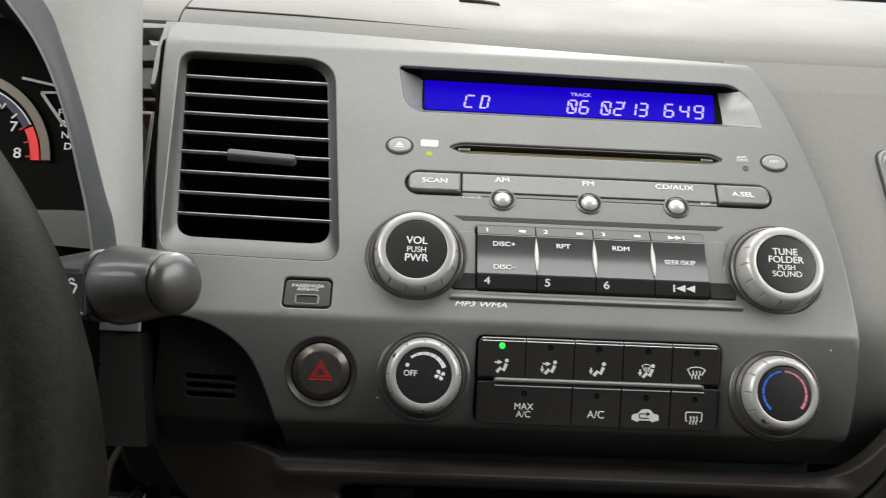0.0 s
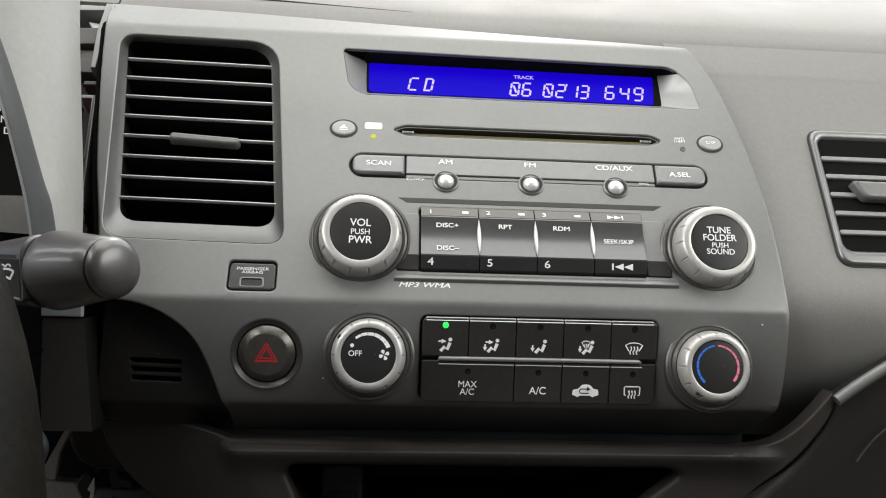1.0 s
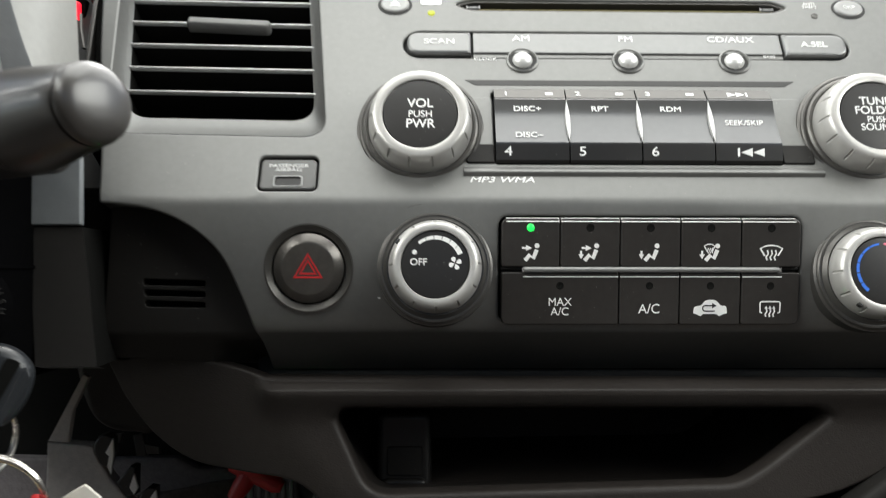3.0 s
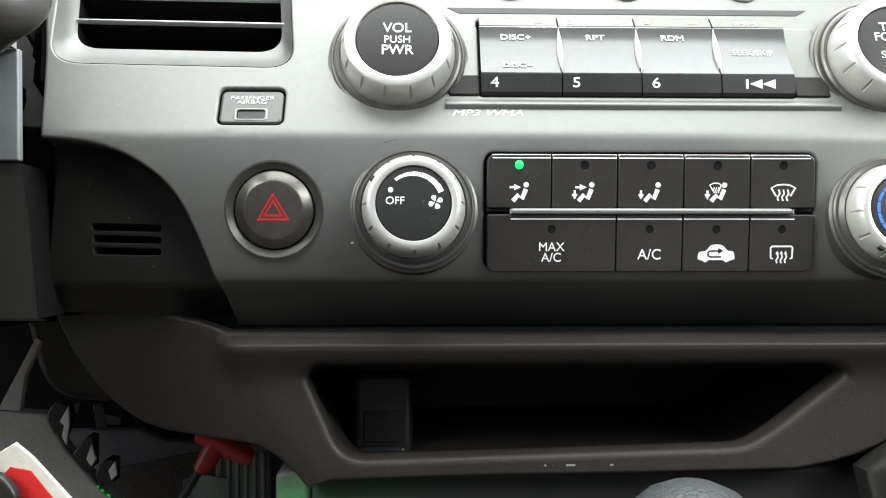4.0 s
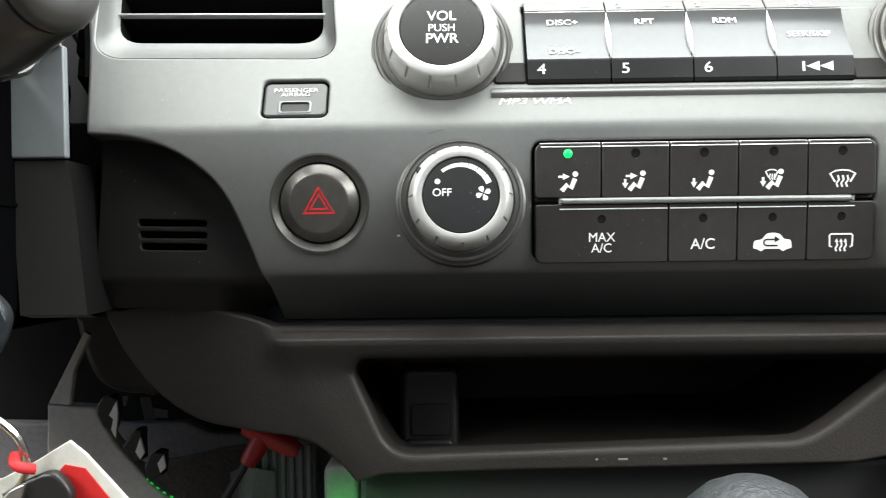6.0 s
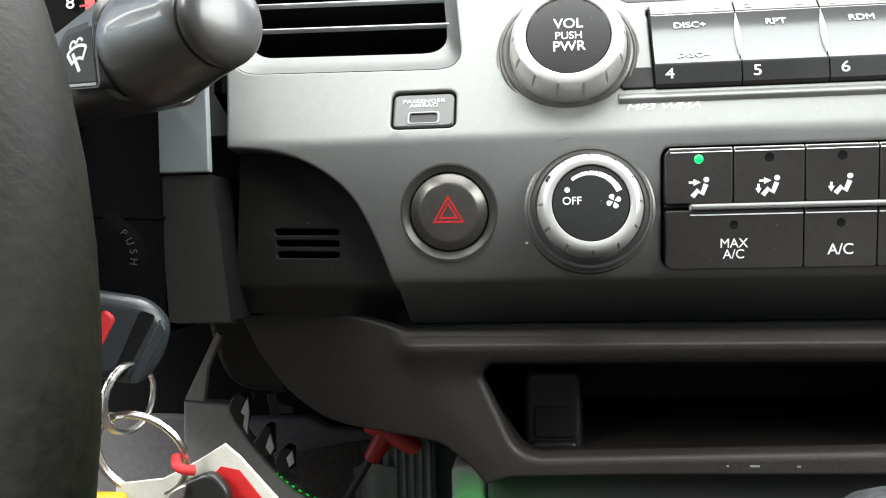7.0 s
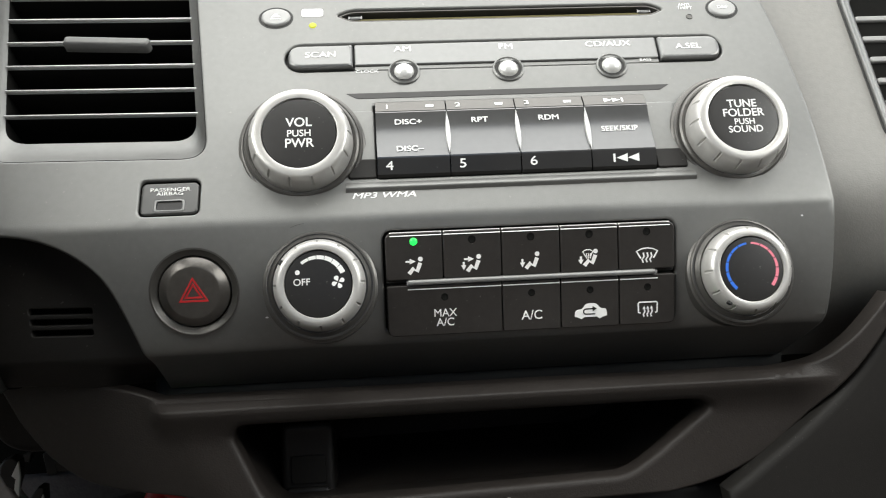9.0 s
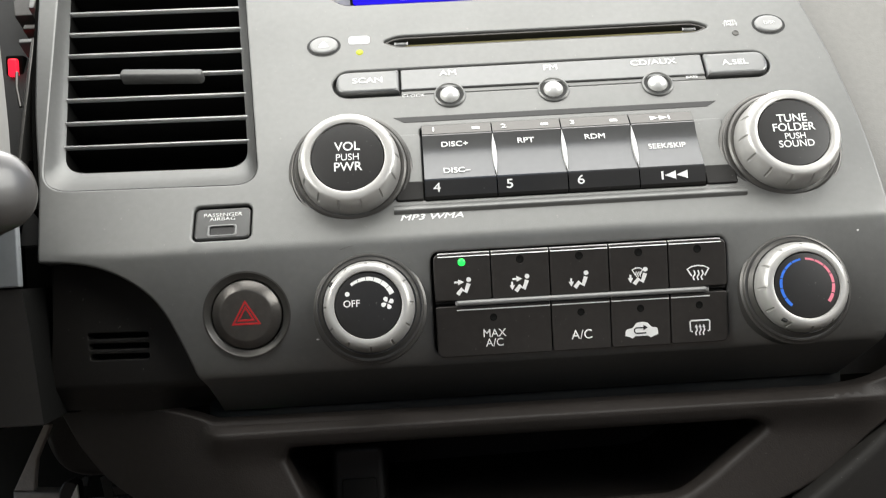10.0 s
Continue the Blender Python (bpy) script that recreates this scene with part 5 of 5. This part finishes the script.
SIGN = rounded([(-41.2, -6.4), (-27.6, -8.6), (-28.6, 3.6), (-40.4, 4.4), (-44.4, 1.8)], [2.0, 0.6, 0.6, 1.5, 1.5], 4)
sign_gap = part("sign_gap", plate(offset(SIGN, -1.0), top=0.25, depth=3, r=0.1, closed=True), PIT, stalk, "dark gap round the sign")
sign_gap.matrix_local = stalk_m.inverted() @ sign_m
sign_panel = part("sign_panel", plate(SIGN, top=0.55, depth=3, r=0.5, closed=True), DARK, stalk, "dark panel with a white wiper sign")
sign_panel.matrix_local = stalk_m.inverted() @ sign_m
wiper = [stroke(arc(0, -2.2, 5.2, 52, 128, 8), 0.75), stroke([(-3.2, 1.9), (-1.7, -1.0)], 0.75), stroke([(3.2, 1.9), (1.7, -1.0)], 0.75), stroke(arc(0, -2.6, 2.6, 45, 135, 6), 0.7), stroke([(-1.4, 1.6), (0.5, -3.4)], 0.9), stroke(arc(-1.1, 3.6, 0.95, 0, 180, 6) + [(-2.05, 3.0)], 0.6), stroke(arc(1.1, 3.6, 0.95, 0, 180, 6), 0.6)]
print_shape([[(x * 1.35 - 35.4, y * 0.85 - 1.9) for x, y in lp] for lp in wiper], WHITE, sign_panel, "wiper_sign", 0.65)
print_shape([stroke([(-41.0, -6.6), (-27.8, -8.7)], 0.6)], STRIP, sign_panel, "sign_edge", 0.6)

# ---- key, rings and tag hanging from the ignition ----
STEEL = material("nickel_key_ring", (0.78, 0.75, 0.71), 0.28, 1.0, 0, 1, 0.05)
FOBMAT = material("slate_grey_fob_plastic", (0.026, 0.029, 0.033), 0.34, 0, 0.4, 0.5, 0.1)
fob_m = Matrix.Translation((-0.1975, -0.086, 0.4675)) @ Matrix.Rotation(radians(24), 4, "Z") @ Matrix.Rotation(radians(90), 4, "X") @ Matrix.Rotation(radians(-14), 4, "Z")
fob = thing("car_key", "slate-grey plastic car key fob with a red button", "key", fob_m)
part("fob_body", plate(rounded([(-14, -10.5), (8.5, -11), (12.5, -3), (12.8, 6.5), (6, 11.5), (-14, 11)], [4, 4, 5, 4, 5, 4], 5), top=4.5, depth=9, r=3.0, closed=True), FOBMAT, fob)
part("red_button", plate(rounded([(-8.6, -7.8), (-4.4, -8.4), (-1.0, 5.6), (-4.6, 7.4)], [2.2, 2.0, 3.0, 2.6], 5), top=5.3, depth=2, r=0.9, closed=True), RED, fob, "red panic button")
part("dark_slot", plate(rounded([(1.0, -9.5), (4.0, -9.5), (8.2, 8.0), (4.2, 8.6)], 1.2, 4), top=4.75, depth=1, r=0.2, closed=True), VOID, fob, "black recess")
part("edge_rib", plate(rounded([(5.0, -10), (7.6, -10.2), (11.8, 4.5), (9.4, 7.5)], 1.0, 4), top=5.0, depth=2, r=0.5, closed=True), FOBMAT, fob)
part("blade", box(-30, -3, -1, -13, 3, 1, 0.5), STEEL, fob, "steel key blade in the lock")


def key_ring(label, c, r, turn, lean, wire):
    t = thing("key_ring", label, "key ring", Matrix.Translation(Vector(c) * MM) @ Matrix.Rotation(radians(turn), 4, "Z") @ Matrix.Rotation(radians(lean), 4, "X"), group="key rings")
    pts = [(r * math.cos(math.tau * k / 64), 0.55 * math.sin(math.tau * k / 128), r * math.sin(math.tau * k / 64)) for k in range(128)]
    part("wire", tube(pts, wire, 8, flat=1.0), STEEL, t)


key_ring("small nickel split ring through the key fob", (-193.6, -88, 452.1), 8.9, 74, 5, 0.75)
key_ring("large nickel split ring holding keys and a tag", (-191.3, -87, 437.0), 12.5, -4, 22, 0.85)
tag = thing("key_tag", "white card tag with a red panel, worn edges", "tag", at(-170, -85, 425))
TAGW = material("ivory_card", (0.62, 0.6, 0.54), 0.6, 0, 0.2, 1, 0.08)
TAGR = material("red_card", (0.55, 0.02, 0.02), 0.45, 0, 0.2, 1, 0.08)
wpart("card", upright(plate([(-200, 428.5), (-187, 430), (-178, 434.5), (-170, 439.3), (-166, 436), (-147, 415), (-147, 395), (-205, 395)], top=0, depth=1.0, r=0.3, closed=True), -84), TAGW, tag)
wpart("red_panel", upright(plate([(-178, 395), (-160, 395), (-152, 415), (-166, 432.5), (-171, 433.5), (-176, 428)], top=0.35, depth=0.3, r=0.1, closed=True), -84), TAGR, tag, "red printed panel")
wpart("red_clip", tube(smooth_line([(-181.2, -88, 437.2), (-180.2, -90.5, 435.6), (-178.6, -90.5, 434.4), (-176.6, -88, 433.4)], 5), 1.35, 14, flat=0.6), RED, tag, "red plastic loop")
key2 = thing("house_key", "black-headed steel key on the ring", "key", at(-182, -90, 415))
wpart("key_head", upright(plate(rounded([(-186, 410), (-169, 414), (-167, 428), (-172, 433.5), (-181, 430)], 3, 4), top=0, depth=3, r=1, closed=True), -89), BLACK, key2, "black key head")
wpart("key_collar", upright(plate(rounded([(-190, 410), (-183, 412), (-177.5, 431), (-182.5, 428.5)], 2, 4), top=0.6, depth=2, r=0.5, closed=True), -90), STEEL, key2, "steel collar")
key3 = thing("plastic_tag", "yellow plastic tag on the key ring", "tag", at(-205, -86, 415))
wpart("tag_body", upright(box(-213, 405, 0, -196, 427, 2.4, 1.0), -86), material("yellow_plastic", (0.75, 0.5, 0.02), 0.4, 0, 0.2, 0.5, 0.08), key3)

# ---- footwell below the column ----
BRACKET = material("grey_brown_bare_plastic", (0.43, 0.395, 0.365), 0.6, 0, 0.5, 0.8, 0.12)
WALL = material("mauve_grey_felt", (0.16, 0.146, 0.15), 0.9, 0, 0.6, 1.2, 0.18)
bracket = thing("knee_bracket", "bare grey-brown plastic bracket with open clip mounts", "bracket", at(-215, 50, 380), kind="structure")
BR = [(-236.3, 425.2), (-216.2, 423.8)] + smooth_line([(-215.8, 421), (-209.9, 410.6), (-203.3, 402.8), (-195.6, 394.2), (-185.0, 385.5), (-170, 378)], 3) + [(-165, 350), (-238, 350)]
wpart("plate", upright(plate(BR[::-1], top=0, depth=8, r=1.2, closed=True), 42), BRACKET, bracket)
wpart("strut", upright(plate([(-236.3, 425.4), (-227.7, 424.6), (-225.8, 438.5), (-219.4, 452.4), (-221.6, 454.0)], top=0, depth=3, r=0.5, closed=True), 43), BRACKET, bracket, "upright rib of the bracket")
wpart("lobe", upright(plate(smooth_line([(-229.9, 460), (-225.5, 442.7), (-220.5, 433.2), (-213.2, 428.4), (-203.3, 427.2), (-194.5, 429.4), (-190, 462)], 4)[::-1], top=0, depth=14, r=3.0, closed=True), 52), CONSOLE, bracket, "dark rounded duct behind the bracket")
CLIPS = (([(-216.1, 421.5), (-216.0, 424.8), (-213.8, 428.0), (-210.8, 428.8), (-208.5, 427.0), (-207.9, 421.0), (-210.2, 414.0), (-213.5, 416.5)], [(-207.4, 427.2), (-206.9, 420.9), (-208.0, 412.0), (-209.7, 415.5), (-208.9, 419.7), (-210.5, 421.2)]),
         ([(-206.2, 408.4), (-203.4, 412.0), (-200.5, 415.4), (-198.4, 415.0), (-198.4, 403.0), (-202.6, 402.5)], [(-198.3, 412.4), (-196.6, 406.5), (-198.4, 403.6), (-200.3, 406.7)]),
         ([(-197.5, 400.6), (-195.4, 404.4), (-192.9, 406.4), (-189.9, 405.8), (-190.2, 397.0), (-196.2, 394.4)], [(-189.2, 405.6), (-188.3, 400.4), (-190.6, 398.4), (-191.7, 402.1)]))
for back, fin in CLIPS:
    wpart("clip_mount", upright(plate(back[::-1], top=0, depth=7, r=0.8, closed=True), 40.5), BLACK, bracket, "black clip mount")
    wpart("clip_face", upright(plate(fin[::-1], top=0, depth=1.2, r=0.2, closed=True), 39), PALE, bracket, "pale torn fin of the clip")
footwall = thing("footwell_panel", "mauve-grey felt panel in the footwell", "panel", at(-190, 80, 330), kind="structure")
wpart("felt", upright(plate([(-330, 300), (-100, 300), (-100, 392), (-150, 402.5), (-164, 403.6), (-183.2, 404.8), (-193.4, 410.0), (-222, 409.4), (-330, 412)], top=0, depth=6, r=1.5, closed=True), 80), WALL, footwall)
wpart("felt_fold", upright(plate([(-216, 330), (-140, 330), (-140, 402), (-163.8, 400.6), (-176, 399.0), (-192, 395.6), (-212, 392.6)], top=3, depth=4, r=1.5, closed=True), 78), CARPET, footwall, "darker carpet flap")
# Near-black sheet paints the unlit space above the felt.
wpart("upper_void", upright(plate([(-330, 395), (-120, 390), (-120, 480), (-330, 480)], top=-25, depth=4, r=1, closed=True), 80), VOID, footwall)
for frag in ([(-218.5, 419.4), (-215.7, 419.0), (-214.5, 423.3), (-218.1, 422.8)], [(-207.9, 412.8), (-203.4, 413.0), (-205.2, 423.0), (-209.6, 422.4)], [(-203.4, 414.0), (-197.6, 413.8), (-197.8, 417.2), (-204.4, 418.5)]):
    wpart("tab", upright(plate(frag, top=0, depth=3, r=0.3, closed=True), 70), SKIRT, footwall, "grey tab")
lever = thing("pull_handle", "red plastic pull handle on a dark cable", "handle", at(-150, 50, 395))
REDP = material("red_plastic", (0.42, 0.012, 0.014), 0.4, 0, 0.2, 0.4, 0.08)
wpart("grip_bar", tube([(-160, 50, 413.5), (-152, 49, 411), (-140, 48, 405.5), (-137.5, 48, 404.2)], [3.0, 4.2, 4.0, 2.6], 14), REDP, lever)
wpart("stem", tube([(-152.5, 49, 409), (-155.5, 48, 404), (-158.5, 48, 399.5)], [4.4, 4.0, 3.2], 14), REDP, lever)
for k in range(3):
    wpart("stem_rib", lathe([(4.4 - 0.4 * k, -0.5), (4.7 - 0.4 * k, 0), (4.4 - 0.4 * k, 0.5)], 20), REDP, lever).matrix_local = lever.matrix_basis.inverted() @ at(-154.6 - 1.5 * k, 48.4, 405.6 - 2.6 * k) @ Vector((-0.5, -0.05, -0.85)).to_track_quat("Z", "Y").to_matrix().to_4x4()
wpart("cable", tube([(-158, 48, 401), (-166, 48, 388), (-176, 50, 372), (-188, 54, 350)], 1.8, 10), BLACK, lever, "dark cable")
pedal = thing("brake_pedal", "grey ribbed rubber pedal pad in the footwell", "pedal", at(-145, 62, 340))
wpart("pad", upright(box(-156, 340, 0, -133, 406, 4, 2), 66), material("grey_rubber", (0.20, 0.195, 0.195), 0.7, 0, 0.4, 0.5, 0.1), pedal)
for k in range(6):
    wpart("rib", upright(box(-154.5 + 3.6 * k, 342, 3.5, -152.6 + 3.6 * k, 404, 6.0, 0.6), 66), material("grey_rubber", (0.2, 0.195, 0.195)), pedal)
cloth = thing("folded_cloth", "pale grey cloth hanging behind the cable", "cloth", at(-160, 58, 345))
wpart("cloth", sheet([[(-168 + 3 * i + 0.10 * j, 58 + 1.5 * math.sin(i * 1.3 + j * 0.2), 396 - 4 * j - 0.9 * abs(i - 3)) for i in range(7)] for j in range(14)], 0.6), material("pale_grey_cloth", (0.27, 0.26, 0.25), 0.95, 0, 0.7, 0.8, 0.15), cloth)
GREENSTRIP = material("green_footwell_led", (0.02, 0.6, 0.05), 0.4, 0, 0, 1, 0, glow=0.35)
leds = thing("led_strip", "thin glowing green light strip along the bracket", "light strip", at(-195, 40, 386))
DIODES = smooth_line([(-196.4, 40.5, 395.6), (-190, 40.5, 390.5), (-181, 40.5, 385.6), (-172, 40.5, 382)], 6)
wpart("strip", tube(DIODES, 0.3, 8), BLACK, leds, "thin black carrier")
for k in range(0, len(DIODES) - 1, 2):
    a, b = Vector(DIODES[k]), Vector(DIODES[k + 1])
    wpart("diode", tube([tuple(a), tuple(a.lerp(b, 0.75))], 0.42, 8), GREENSTRIP, leds)
post = thing("console_post", "grey console edge lit green by the added lamp", "console", at(-112, -10, 340), kind="structure")
wpart("post", upright(box(-118.5, 340, -30, -106.5, 414, 0, 2), -12), material("smoke_grey_console_plastic", (0.16, 0.16, 0.15), 0.5, 0, 0.3, 0.6, 0.1), post)
# Unseen lamp, added low in front of the post to throw green on it.
glow = thing("added_green_lamp", "unseen green lamp added to light the console edge", "lamp", at(-115, -25, 382))
wpart("bulb", brick_box((-117, -27, 385), (-111, -23, 391), 0.8), material("green_footwell_bulb", (0.008, 0.72, 0.05), 0.4, 0, 0, 1, 0, glow=34.0), glow)
# Added shields that keep its green off the felt and the fascia.
wpart("light_shield", brick_box((-121.5, -30, 382), (-118.5, -13, 394.5), 0.6), PIT, glow, "unseen black shield added to block the lamp")
wpart("light_shield_top", brick_box((-121.5, -32, 394.6), (-106, -21.5, 396), 0.4), PIT, glow, "unseen black shield added to block the lamp")

# ---- gear lever ----
gear = thing("gear_lever", "grey grained leather gear lever knob", "gear lever", at(2.6, -70, 321))
KNOBL = material("grey_grained_leather", (0.05, 0.053, 0.056), 0.5, 0, 1.0, 1.6, 0.2)
knob_m = lathe([(0, 21), (6, 20.2), (12, 17.6), (17, 13), (20.4, 6), (21.5, -2), (20.5, -10), (17, -22), (12, -34), (9, -45)], 56)
part("gear_knob", knob_m, KNOBL, gear, "", at(0, 0, 83))
part("gear_shaft", lathe([(7, 40), (7, -100)], 24), BLACK, gear, "", at(0, 0, 0))
part("gear_gaiter", lathe([(8, 20), (14, 0), (30, -40), (46, -80), (50, -100)], 32), LEATHER, gear, "black leather gaiter", at(0, 0, 0))
slab("tunnel", (-0.105, -0.80, 0.0), (0.105, 0.10, 0.205), CONSOLE, "charcoal centre tunnel under the gear lever", "console", 0.012)
